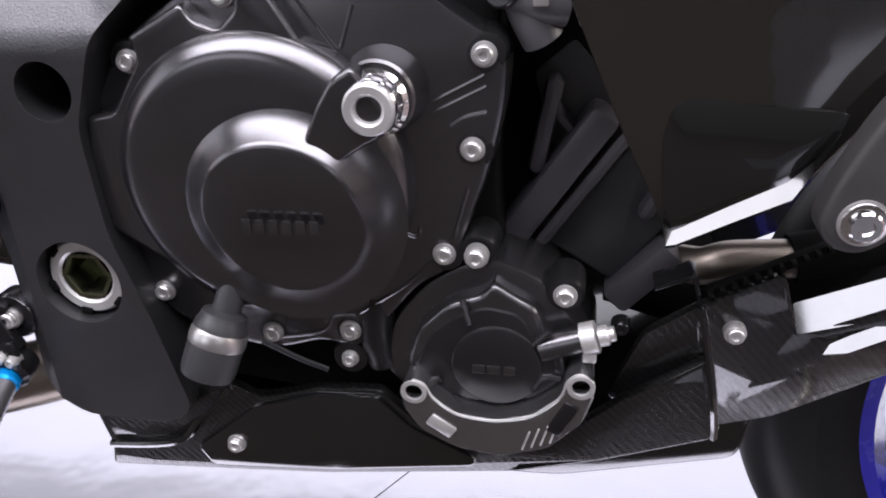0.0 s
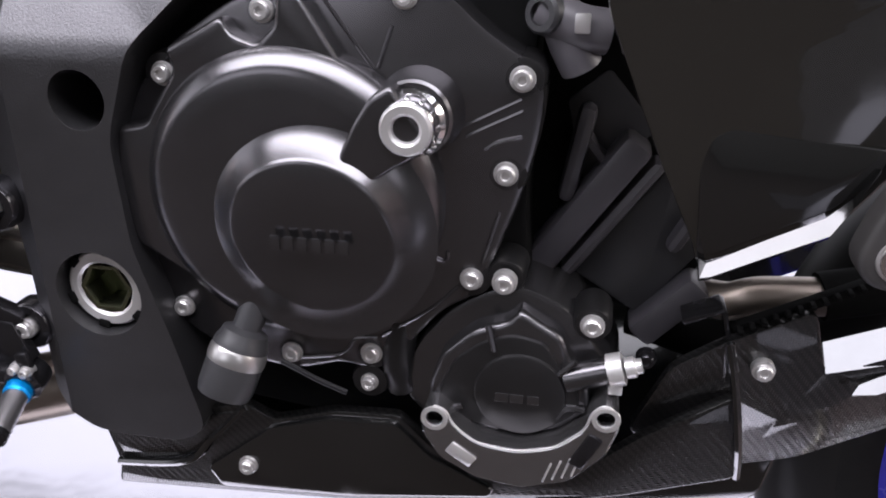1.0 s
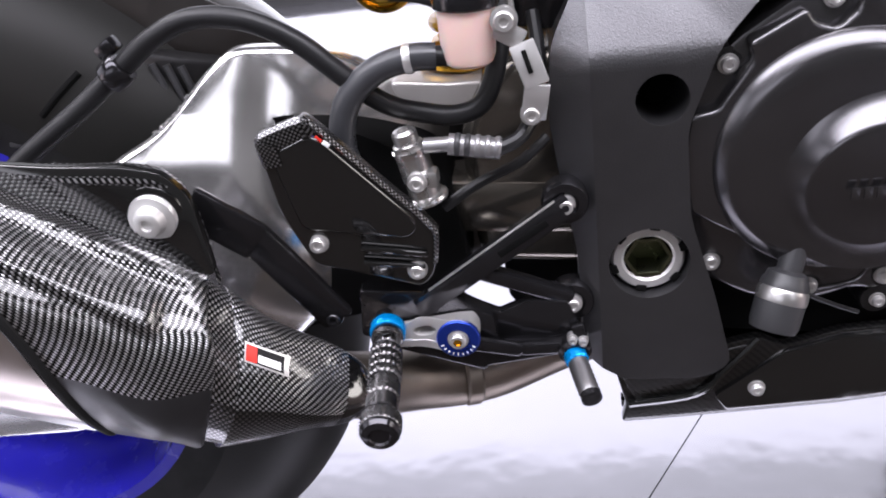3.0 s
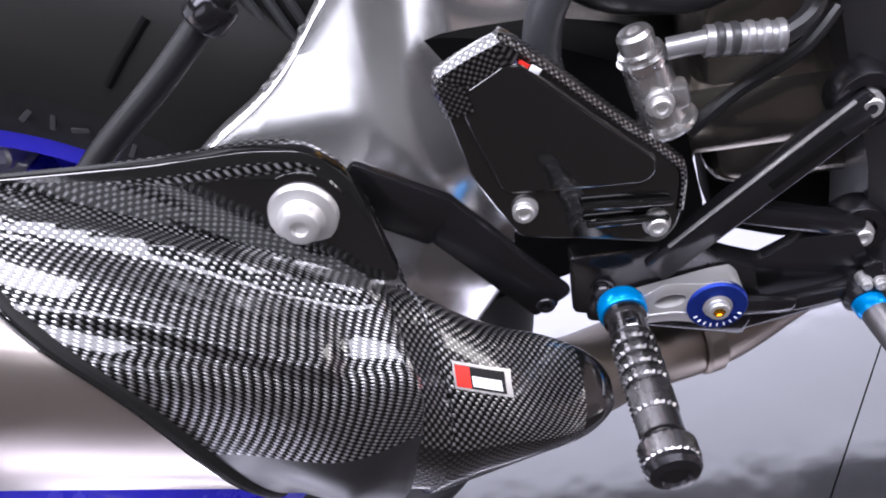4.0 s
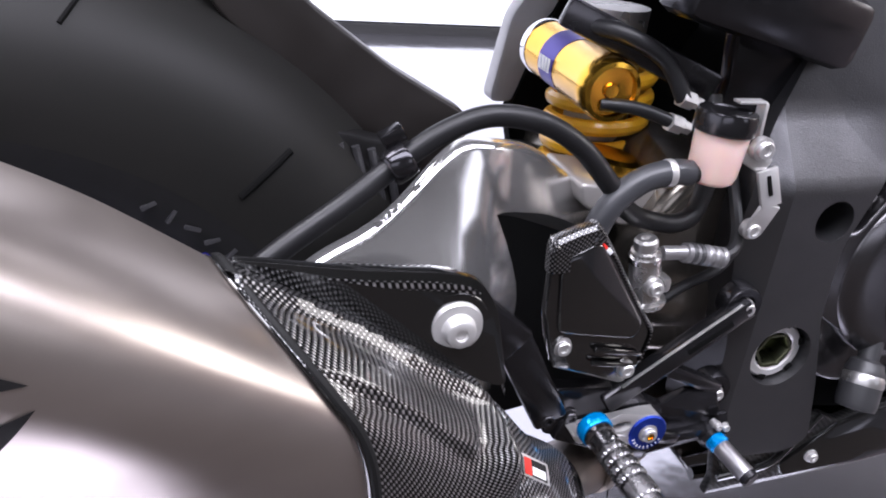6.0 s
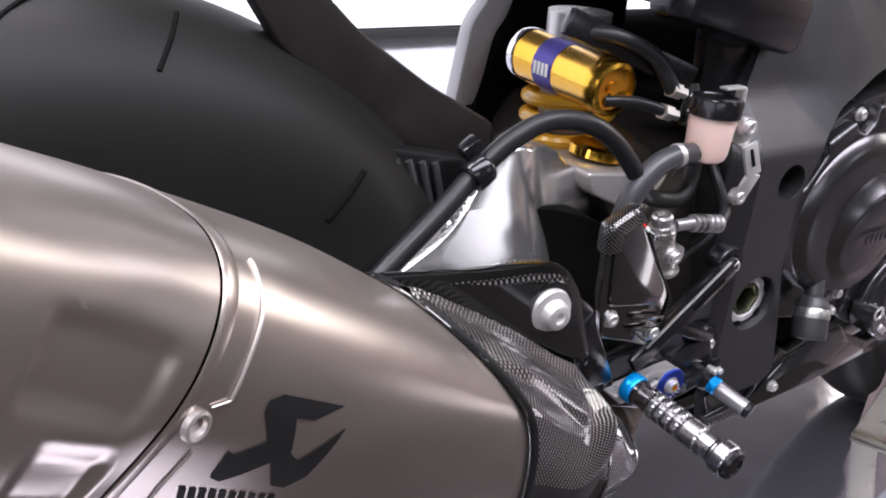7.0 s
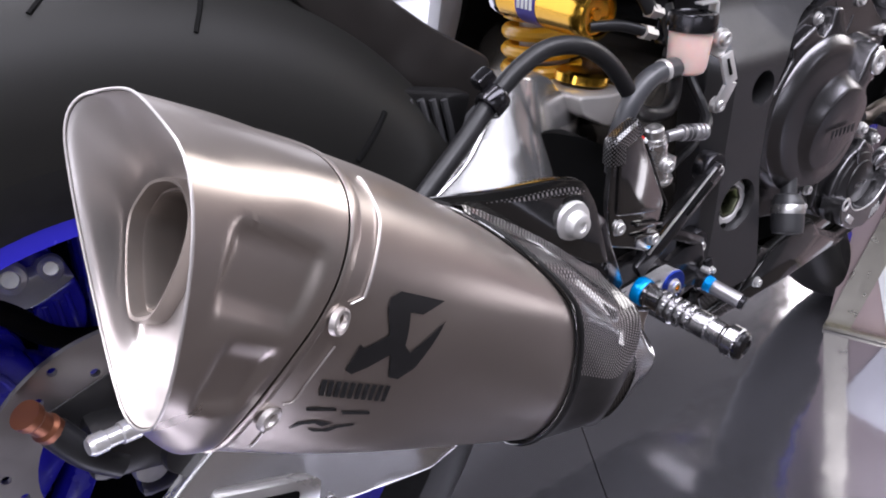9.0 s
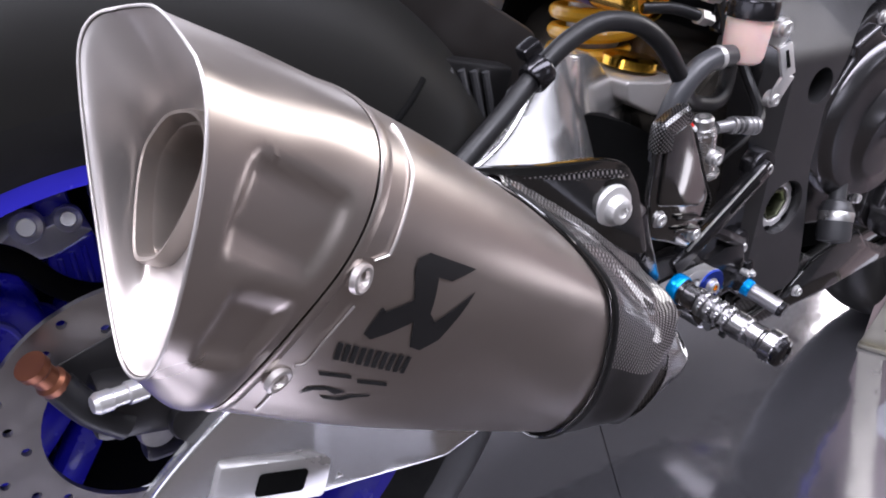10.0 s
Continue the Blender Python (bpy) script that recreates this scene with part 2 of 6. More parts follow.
def loft(rings, cap=(False, False), cols=None):
    """Skins closed rings of equal count, or some columns of them; UV in metres round and along."""
    bm = bmesh.new()
    uv = bm.loops.layers.uv.verify()
    n = len(rings[0])
    vs = [[bm.verts.new(p) for p in r] for r in rings]
    round_len, along = [], [[0.0] * n]
    mid = rings[len(rings) // 2]
    acc = [0.0]
    for j in range(n):
        acc.append(acc[-1] + (mid[(j + 1) % n] - mid[j]).length)
    for i in range(1, len(rings)):
        along.append([along[-1][j] + (rings[i][j] - rings[i - 1][j]).length for j in range(n)])
    for i in range(len(rings) - 1):
        for j in cols or range(n):
            k = (j + 1) % n
            f = bm.faces.new((vs[i][j], vs[i][k], vs[i + 1][k], vs[i + 1][j]))
            for l, (a, b) in zip(f.loops, ((i, j), (i, j + 1), (i + 1, j + 1), (i + 1, j))):
                l[uv].uv = (acc[b], along[a][b % n])
    if cap[0]:
        bm.faces.new(vs[0])
    if cap[1]:
        bm.faces.new(vs[-1])
    if cols:
        bmesh.ops.delete(bm, geom=[v for v in bm.verts if not v.link_faces], context="VERTS")
    return bm


def between(rings, n):
    """Fills in rings by a smooth curve through the given ones."""
    cols = [smooth_path([r[j] for r in rings], n) for j in range(len(rings[0]))]
    return [[c[i] for c in cols] for i in range(len(cols[0]))]


def bolt_mesh(r=0.0068, socket=True):
    """A flange bolt whose head points to -y, its flange on y = 0."""
    a = lathe((0, 0, 0), (0, -1, 0), [(r, -0.004), (r, 0.0006), (r * 0.97, 0.0013), (r * 0.80, 0.0016)], 20)
    b = lathe((0, 0, 0), (0, -1, 0), [(r * 0.76, 0.0010), (r * 0.76, 0.0045), (r * 0.66, 0.0054), (r * 0.38, 0.0054), (r * 0.33, 0.0040), (0.0002, 0.0040)] if socket else [(r * 0.76, 0.001), (r * 0.76, 0.0045), (r * 0.64, 0.0055), (0.0002, 0.0050)], 12)
    return merge(a, b)


BOLTS = {}


def bolt(parent, x, y, z, r=0.0068, material=STEEL, name="bolt", label=""):
    key = (r, material.name)
    m = Matrix.Translation((x, y, z)) @ pose(0, 0, 0, 0, (x * 9973 + z * 7919) % 60, 0)
    if key not in BOLTS:
        ob = part(name, bolt_mesh(r), material, parent, label)
        ob.matrix_local = m
        BOLTS[key] = ob
    else:
        ob = again(name, BOLTS[key], m, parent)
    return ob


# ---- hall ----
FLOOR, nt, b = nodes_of("polished_grey_floor")
co = nt.nodes.new("ShaderNodeTexCoord")
n1 = nt.nodes.new("ShaderNodeTexNoise")
n1.inputs["Scale"].default_value, n1.inputs["Detail"].default_value = 2.2, 6
link(nt, co.outputs["Object"], n1.inputs["Vector"])
mixc = nt.nodes.new("ShaderNodeMix")
mixc.data_type = "RGBA"
mixc.inputs[6].default_value, mixc.inputs[7].default_value = (0.44, 0.436, 0.475, 1), (0.51, 0.506, 0.555, 1)
link(nt, n1.outputs["Fac"], mixc.inputs[0])
link(nt, mixc.outputs[2], b.inputs["Base Color"])
b.inputs["Metallic"].default_value = 0.93
b.inputs["Roughness"].default_value = 0.10
n2 = nt.nodes.new("ShaderNodeTexNoise")
n2.inputs["Scale"].default_value = 14
link(nt, co.outputs["Object"], n2.inputs["Vector"])
bp = nt.nodes.new("ShaderNodeBump")
bp.inputs["Strength"].default_value, bp.inputs["Distance"].default_value = 0.06, 0.01
link(nt, n2.outputs["Fac"], bp.inputs["Height"])
link(nt, bp.outputs[0], b.inputs["Normal"])

LIGHTBOX = glow("backlit_white_panel", (0.91, 0.90, 1.0), 1.75)
BRIGHTBOX = glow("added_glow_panel", (0.91, 0.90, 1.0), 2.1)
DIMBOX = glow("added_dim_glow", (0.93, 0.93, 1.0), 0.80)
DARKWALL = mat("charcoal_wall_paint", (0.05, 0.05, 0.045), 0.6, scale=1.5)
GREYWALL = mat("grey_wall_paint", (0.07, 0.069, 0.073), 0.7, scale=1.5)
WARMWALL = mat("warm_beige_wall_paint", (0.38, 0.30, 0.26), 0.6, scale=1.5)
CEIL = mat("dark_ceiling_paint", (0.028, 0.026, 0.025), 0.8, scale=1.0)
DARKFLOOR = mat("added_dark_floor", (0.033, 0.028, 0.025), 0.95, spec=0.05, grain=400, bump=0.5)
SKIRT = mat("black_skirting", (0.02, 0.02, 0.02), 0.5)


def structure(name, bm, material, label):
    return tagged(part(name, bm, material), label, kind="structure")


# floor sheets meet at narrow joints
# Dark slab beyond the sheets is added, out of view, for dark reflections.
floor = structure("floor", box((0, 0, -0.06), (13, 10.2, 0.10), 0), DARKFLOOR, "polished grey floor sheets on an added dark floor")
JOINT_A, JOINT_DIR = Vector((0.016, 0.0, 0)), Vector((0.52, 0.854, 0)).normalized()
across = Vector((JOINT_DIR.y, -JOINT_DIR.x, 0))
NEAR = (((6.2, 0, 0), (1, 0, 0)), ((-6.2, 0, 0), (-1, 0, 0)), ((0, 3.1, 0), (0, 1, 0)), ((0, -0.335, 0), (0, -1, 0)))
# AHEAD and ASTERN sheets are added out of view for brighter reflections.
AHEAD = (((6.2, 0, 0), (1, 0, 0)), ((0.7, 0, 0), (-1, 0, 0)), ((0, -0.337, 0), (0, 1, 0)), ((0, -2.2, 0), (0, -1, 0)))
ASTERN = (((-0.45, 0, 0), (1, 0, 0)), ((-1.2, 0, 0), (-1, 0, 0)), ((0, -0.337, 0), (0, 1, 0)), ((0, -0.66, 0), (0, -1, 0)))
for i in range(-5, 6):
    for bounds in (NEAR, AHEAD, ASTERN):
        bm = bmesh.new()
        lo, hi = i * 1.25 + 0.0008, (i + 1) * 1.25 - 0.0008
        for a_, c_ in ((-7.5, lo), (7.5, lo), (7.5, hi), (-7.5, hi)):
            p = JOINT_A + JOINT_DIR * a_ + across * c_
            bm.verts.new((p.x, p.y, 0))
        f_ = bm.faces.new(list(bm.verts))
        e_ = bmesh.ops.extrude_face_region(bm, geom=[f_])
        for v in e_["geom"]:
            if isinstance(v, bmesh.types.BMVert):
                v.co.z = -0.008
        for co_, no_ in bounds:
            bmesh.ops.bisect_plane(bm, geom=list(bm.verts) + list(bm.edges) + list(bm.faces), plane_co=co_, plane_no=no_, clear_outer=True)
            ed = [e for e in bm.edges if len(e.link_faces) == 1]
            if ed:
                bmesh.ops.holes_fill(bm, edges=ed)
        if len(bm.faces):
            part("floor_sheet", bm, FLOOR, floor)
        else:
            bm.free()

structure("wall_north", box((0, 3.2, 2.2), (13, 0.2, 4.6), 0), GREYWALL, "grey hall wall behind a white light panel")
structure("baseboard", box((0, 3.085, 0.02), (12.6, 0.03, 0.05), 0.003), SKIRT, "low black skirting under the light panel")
# Unseen glowing panels added to the south wall for the bike's reflections.
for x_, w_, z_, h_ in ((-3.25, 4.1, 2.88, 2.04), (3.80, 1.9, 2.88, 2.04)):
    tagged(part("light_panel", box((x_, -5.17, z_), (w_, 0.05, h_), 0.01), BRIGHTBOX), "white glowing panel added out of view on the charcoal wall", "light panel")
tagged(part("light_panel", box((-0.4, 3.07, 1.49), (7.4, 0.05, 2.86), 0.01), LIGHTBOX), "large white backlit display panel standing on the skirting", "light panel")
# Dim glow added above the light panel to lighten the floor's reflections.
tagged(part("upper_glow_panel", box((-1.2, 3.085, 3.70), (6.0, 0.02, 1.45), 0.004), DIMBOX), "dim white glowing panel added above the light panel", "banner")
structure("wall_east", box((6.3, -1.05, 2.2), (0.2, 8.3, 4.6), 0), WARMWALL, "warm beige hall wall")
# Unseen warm glow added to brighten the silencer's upper side.
tagged(part("light_panel", box((6.17, 0.5, 2.75), (0.05, 4.8, 2.0), 0.01), glow("added_warm_glow", (1.0, 0.94, 0.91), 8.0)), "warm white glowing panel added out of view on the beige wall", "light panel")
# Unseen glow added in the west to brighten outlet and clutch dome.
tagged(part("light_panel", box((-6.17, -1.5, 2.55), (0.05, 5.6, 2.5), 0.01), BRIGHTBOX), "white glowing panel added out of view on the grey wall", "light panel")
structure("wall_west", box((-6.3, -1.05, 2.2), (0.2, 8.3, 4.6), 0), GREYWALL, "grey hall wall")
structure("wall_south", box((0, -5.3, 2.2), (12.8, 0.2, 4.6), 0), DARKWALL, "charcoal hall wall behind the viewer")
structure("ceiling", box((0, -1.0, 4.55), (13, 8.8, 0.1), 0), CEIL, "dark matt ceiling of the exhibition hall")

# ---- the motorcycle ----
bike = tagged(new("motorcycle"), "black sports motorcycle with carbon panels, titanium silencer and blue wheels", "motorcycle")


# engine
def flange_outline():
    return rounded([(0.020, 0.536), (0.032, 0.568), (0.054, 0.594), (0.098, 0.622), (0.135, 0.634), (0.205, 0.637), (0.240, 0.605), (0.268, 0.590), (0.266, 0.556), (0.257, 0.520), (0.246, 0.490), (0.236, 0.458), (0.214, 0.446), (0.186, 0.412), (0.168, 0.396), (0.150, 0.402), (0.118, 0.392), (0.078, 0.398), (0.040, 0.420), (0.026, 0.470)], 0.014)


# Block in near-black: the shade round the clutch is put into its colour.
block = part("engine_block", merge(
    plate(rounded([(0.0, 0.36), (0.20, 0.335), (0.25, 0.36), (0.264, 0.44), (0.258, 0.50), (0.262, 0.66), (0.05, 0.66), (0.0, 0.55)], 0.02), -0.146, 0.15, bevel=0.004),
    plate(rounded([(0.235, 0.455), (0.345, 0.415), (0.395, 0.52), (0.37, 0.68), (0.275, 0.68)], 0.012), -0.105, 0.11, bevel=0.005)), VOID, bike, "engine casting painted near black for its shade")
for p, q, w, d in (((0.262, -0.113, 0.455), (0.321, -0.113, 0.541), 0.020, 0.030), ((0.281, -0.109, 0.452), (0.334, -0.109, 0.528), 0.010, 0.026), ((0.279, -0.112, 0.500), (0.290, -0.112, 0.560), 0.011, 0.02), ((0.330, -0.110, 0.412), (0.366, -0.110, 0.452), 0.020, 0.03), ((0.345, -0.108, 0.470), (0.360, -0.108, 0.500), 0.010, 0.02), ((0.286, -0.108, 0.545), (0.306, -0.108, 0.520), 0.006, 0.02)):
    part("cylinder_rib", beam(p, q, w, d, 0.005), FIN, block)
part("cylinder_web", plate(rounded([(0.286, 0.450), (0.330, 0.422), (0.372, 0.480), (0.345, 0.530)], 0.004), -0.108, -0.09, bevel=0.002), RIBBED, block)
part("cylinder_web", plate(rounded([(0.276, 0.560), (0.300, 0.580), (0.330, 0.545), (0.292, 0.500)], 0.004), -0.106, -0.09, bevel=0.002), RIBBED, block)

clutch = part("clutch_cover", plate(flange_outline(), -0.170, -0.140, bevel=0.004), SATIN, bike, "satin black clutch cover")
part("raised_plate", plate(rounded([(0.022, 0.520), (0.027, 0.551), (0.045, 0.554), (0.050, 0.562), (0.066, 0.585), (0.062, 0.596), (0.096, 0.614), (0.101, 0.605), (0.115, 0.600), (0.126, 0.610), (0.128, 0.627), (0.140, 0.626), (0.172, 0.575), (0.150, 0.480), (0.060, 0.46), (0.028, 0.480)], 0.004), -0.1835, -0.165, bevel=0.0042, seg=3), SATIN, clutch)
def sunk(bm, y0, z_lo, z_hi, low):
    """Lets the lower side of a disc run flush into the cover."""
    for v in bm.verts:
        k = min(1.0, max(0.0, (v.co.z - z_lo) / (z_hi - z_lo)))
        v.co.y = y0 + (v.co.y - y0) * (low + (1 - low) * k * k * (3 - 2 * k))
    return bm


part("dome", sunk(lathe((0.128, -0.168, 0.514), (0, -1, 0), [(0.0868, 0), (0.0866, 0.0125), (0.0861, 0.0150), (0.0848, 0.0174), (0.0815, 0.0204), (0.0780, 0.0232), (0.0760, 0.0244), (0.0730, 0.0253), (0.0640, 0.0262), (0.030, 0.0276), (0.0002, 0.0276)], 96), -0.168, 0.425, 0.56, 0.9), SATIN, clutch)
part("inner_disc", sunk(lathe((0.1455, -0.185, 0.4995), (0, -1, 0), [(0.0690, 0.0070), (0.0660, 0.0080), (0.0600, 0.0105), (0.0555, 0.0142), (0.0512, 0.0182), (0.0482, 0.0216), (0.0466, 0.0234), (0.0448, 0.0242), (0.020, 0.0247), (0.0002, 0.0247)], 80), -0.190, 0.452, 0.545, 0.30), SATIN, clutch)
for i in range(6):
    part("raised_mark", box((0.1270 + i * 0.0078, -0.2078, 0.4985), (0.0052, 0.0014, 0.0085), 0.0002), SATIN, clutch)
part("filler_boss", merge(lathe((0.201, -0.166, 0.566), (0, -1, 0), [(0.0250, 0), (0.0235, 0.008), (0.0212, 0.016), (0.0205, 0.022), (0.0190, 0.0235), (0.0002, 0.0235)], 48), tube([(0.168, -0.184, 0.530), (0.180, -0.186, 0.545), (0.199, -0.184, 0.564)], 0.0175, 20, 6, flat=0.55)), SATIN, clutch)
part("filler_web", plate(rounded([(0.192, 0.5860), (0.1805, 0.5790), (0.1720, 0.5655), (0.1655, 0.5520), (0.1605, 0.5390), (0.1690, 0.5350), (0.1800, 0.5330), (0.1930, 0.5420), (0.2080, 0.5500), (0.2100, 0.5610)], 0.004, 4), -0.2040, -0.170, bevel=0.0070, seg=5, lean=lambda x, z: 0.10 * max(0.0, x - 0.172)), SATIN, clutch)
FC = (0.200, -0.186, 0.5640)
part("filler_cap", lathe(FC, (0, -1, 0), [(0.0188, 0), (0.0186, 0.003), (0.0160, 0.0060), (0.0150, 0.0150), (0.0140, 0.0165)], 40, cap=False), CHROME, clutch, "chromed oil filler cap")
part("cap_ring", lathe(FC, (0, -1, 0), [(0.0140, 0.0165), (0.0136, 0.0180), (0.0125, 0.0187), (0.0088, 0.0187), (0.0074, 0.0178), (0.0068, 0.0160), (0.0067, 0.006)], 40, cap=False), ALU, clutch, "bright machined ring")
part("cap_bore", lathe(FC, (0, -1, 0), [(0.0068, 0.006), (0.0002, 0.006)], 24, cap=False), VOID, clutch)
for i in range(12):
    a_ = 2 * math.pi * i / 12
    part("grip", box((FC[0] + 0.0150 * math.cos(a_), -0.1970, FC[2] + 0.0150 * math.sin(a_)), (0.0028, 0.0055, 0.0026), 0.0005, Matrix.Rotation(-a_, 3, "Y")), CHROME, clutch)
for pts_ in ([(0.222, 0.557), (0.255, 0.574)], [(0.226, 0.553), (0.256, 0.568)], [(0.193, 0.488), (0.213, 0.478), (0.216, 0.484)], [(0.236, 0.546), (0.244, 0.551), (0.256, 0.554)], [(0.145, 0.629), (0.176, 0.586)], [(0.178, 0.588), (0.186, 0.610)], [(0.205, 0.545), (0.207, 0.53), (0.198, 0.50)], [(0.185, 0.535), (0.199, 0.552)], [(0.118, 0.402), (0.148, 0.408), (0.158, 0.420), (0.172, 0.422)], [(0.175, 0.424), (0.205, 0.445), (0.222, 0.462)], [(0.145, 0.629), (0.185, 0.632)], [(0.245, 0.51), (0.236, 0.478)]):
    part("cover_rib", tube([(x, -0.1695, z) for x, z in pts_], 0.0014, 8, 4), SATIN, clutch)
for x, z in ((0.255, 0.585), (0.248, 0.533), (0.230, 0.468), (0.168, 0.411), (0.193, 0.625), (0.115, 0.616), (0.053, 0.580), (0.033, 0.505), (0.046, 0.432), (0.116, 0.406), (0.166, 0.390)):
    part("bolt_boss", lathe((x, -0.145, z), (0, -1, 0), [(0.0125, 0), (0.0122, 0.021), (0.0112, 0.0245), (0.0092, 0.0250), (0.0002, 0.0250)], 24), CASE, clutch)
    bolt(clutch, x, -0.1700, z, 0.0070 if (x, z) != (0.166, 0.390) else 0.0058, label="")

# oil sensor below the clutch
s0, s1 = Vector((0.104, -0.180, 0.456)), Vector((0.081, -0.207, 0.386))
sl = (s1 - s0).length
sensor = part("oil_sensor", lathe(s0, s1 - s0, [(0.0080, -0.004), (0.0088, 0.0), (0.0088, sl * 0.34), (0.0140, sl * 0.37), (0.0150, sl * 0.42), (0.0165, sl * 0.46), (0.0170, sl * 0.50)], 32), RIBBED, bike, "dark grey sensor with a metal sleeve")
part("sleeve", lathe(s0, s1 - s0, [(0.0165, sl * 0.50), (0.0176, sl * 0.53), (0.0180, sl * 0.60), (0.0176, sl * 0.63)], 32), MASTER, sensor)
part("sensor_cup", lathe(s0, s1 - s0, [(0.0174, sl * 0.62), (0.0172, sl * 0.84), (0.0160, sl * 0.90), (0.0002, sl * 0.93)], 32), RIBBED, sensor)
part("lead", tube([(0.112, -0.18, 0.405), (0.135, -0.178, 0.392), (0.152, -0.175, 0.383)], 0.0018, 8), HOSE, sensor)

# ignition cover and slider
pulse = part("ignition_cover", plate(rounded([(0.186, 0.386), (0.196, 0.420), (0.218, 0.447), (0.243, 0.462), (0.262, 0.465), (0.288, 0.452), (0.302, 0.432), (0.322, 0.404), (0.318, 0.380), (0.296, 0.360), (0.262, 0.350), (0.216, 0.358), (0.196, 0.372)], 0.012), -0.168, -0.100, bevel=0.004), SATIN, bike, "black ignition cover")
part("raised_rim", plate(rounded([(0.206, 0.398), (0.214, 0.422), (0.232, 0.440), (0.254, 0.448), (0.260, 0.456), (0.272, 0.448), (0.286, 0.440), (0.290, 0.425), (0.302, 0.412), (0.304, 0.392), (0.285, 0.375), (0.258, 0.368), (0.226, 0.374), (0.210, 0.386)], 0.006), -0.182, -0.165, bevel=0.005, seg=3), SATIN, pulse)
part("cover_face", plate(rounded([(0.213, 0.398), (0.222, 0.420), (0.238, 0.434), (0.256, 0.441), (0.276, 0.437), (0.283, 0.424), (0.296, 0.408), (0.297, 0.393), (0.281, 0.380), (0.258, 0.374), (0.230, 0.379), (0.217, 0.388)], 0.006), -0.1845, -0.180, bevel=0.0015), CASE, pulse)
part("centre_disc", lathe((0.262, -0.184, 0.402), (0, -1, 0), [(0.0275, 0), (0.0268, 0.0020), (0.0255, 0.0027), (0.0002, 0.0027)], 48), CASE, pulse)
for x0, w in ((0.2475, 0.008), (0.2565, 0.008), (0.266, 0.007)):
    part("raised_mark", box((x0 + 0.004, -0.1868, 0.400), (w, 0.0006, 0.0060), 0.0002), SATIN, pulse)
for pts_ in ([(0.246, 0.430), (0.242, 0.447)], [(0.284, 0.418), (0.293, 0.428)], [(0.210, 0.395), (0.222, 0.388), (0.228, 0.390)], [(0.300, 0.395), (0.290, 0.396), (0.284, 0.388)]):
    part("cover_rib", tube([(x, -0.1845, z) for x, z in pts_], 0.0022, 8, 3), SATIN, pulse)
part("outlet_stub", tube([(0.288, -0.180, 0.413), (0.314, -0.180, 0.422)], 0.0085, 16, 2), SATIN, pulse)
part("clip", merge(lathe((0.312, -0.180, 0.4213), (0.95, 0, 0.3), [(0.0098, 0), (0.0098, 0.0085), (0.0088, 0.009)], 24), box((0.3165, -0.184, 0.4125), (0.008, 0.006, 0.006), 0.001)), ALU, pulse, "bright metal hose clip")
part("clip_end", lathe((0.3215, -0.183, 0.426), (0.95, 0, 0.3), [(0.0062, 0), (0.0062, 0.005), (0.0045, 0.006), (0.0045, 0.009), (0.0002, 0.009)], 12), ALU, pulse)
for x, z in ((0.250, 0.471), (0.301, 0.445)):
    part("bolt_boss", lathe((x, -0.145, z), (0, -1, 0), [(0.0115, 0), (0.0112, 0.023), (0.0100, 0.026), (0.0002, 0.026)], 24), CASE, pulse)
    bolt(pulse, x, -0.1715 if x > 0.28 else -0.178, z, 0.0072)
bolt(pulse, 0.335, -0.150, 0.414, 0.0062, BLACK)
part("side_lobe", tube([(0.186, -0.160, 0.432), (0.183, -0.163, 0.405), (0.186, -0.160, 0.384)], 0.011, 12, 5), CASE, pulse)

outer = [(0.2055, 0.392), (0.2060, 0.376), (0.216, 0.360), (0.238, 0.348), (0.266, 0.344), (0.294, 0.353), (0.314, 0.374), (0.3205, 0.394), (0.3195, 0.404), (0.312, 0.409), (0.305, 0.404), (0.300, 0.391), (0.284, 0.377), (0.262, 0.3715), (0.240, 0.374), (0.226, 0.384), (0.220, 0.394), (0.213, 0.397)]
slider = part("case_slider", plate(rounded(outer, 0.004), -0.199, -0.172, holes=(circle(0.2135, 0.3885, 0.0052, 16), circle(0.3125, 0.4005, 0.0052, 16)), bevel=0.0028, seg=1), mat("grey_anodised_slider", (0.26, 0.255, 0.26), 0.20, metal=0.92), bike, "grey anodised engine case slider with chamfered edges")
for x, z in ((0.2135, 0.3885), (0.3125, 0.4005)):
    part("lug_ring", lathe((x, -0.1985, z), (0, -1, 0), [(0.0082, 0), (0.0080, 0.0012), (0.0056, 0.0014), (0.0052, 0.0)], 24, cap=False), ALU, slider)
    bolt(slider, x, -0.186, z, 0.0046, BLACK)
part("slider_edge", tube([(x, -0.1985, z) for x, z in outer[8:18]], 0.0008, 8, 6), ALU, slider)
for i in range(4):
    part("slider_groove", beam((0.279 + i * 0.0055, -0.1992, 0.3520 + i * 0.0022), (0.2835 + i * 0.0055, -0.1992, 0.3660 + i * 0.0026), 0.0011, 0.0012, 0.0003), ALU, slider)
part("slider_pad", beam((0.2225, -0.1995, 0.3700), (0.2370, -0.1995, 0.3600), 0.0085, 0.002, 0.0008), ALU, slider)
part("slider_pad", beam((0.297, -0.1995, 0.3665), (0.308, -0.1995, 0.3880), 0.0090, 0.002, 0.0008), BLACK, slider)

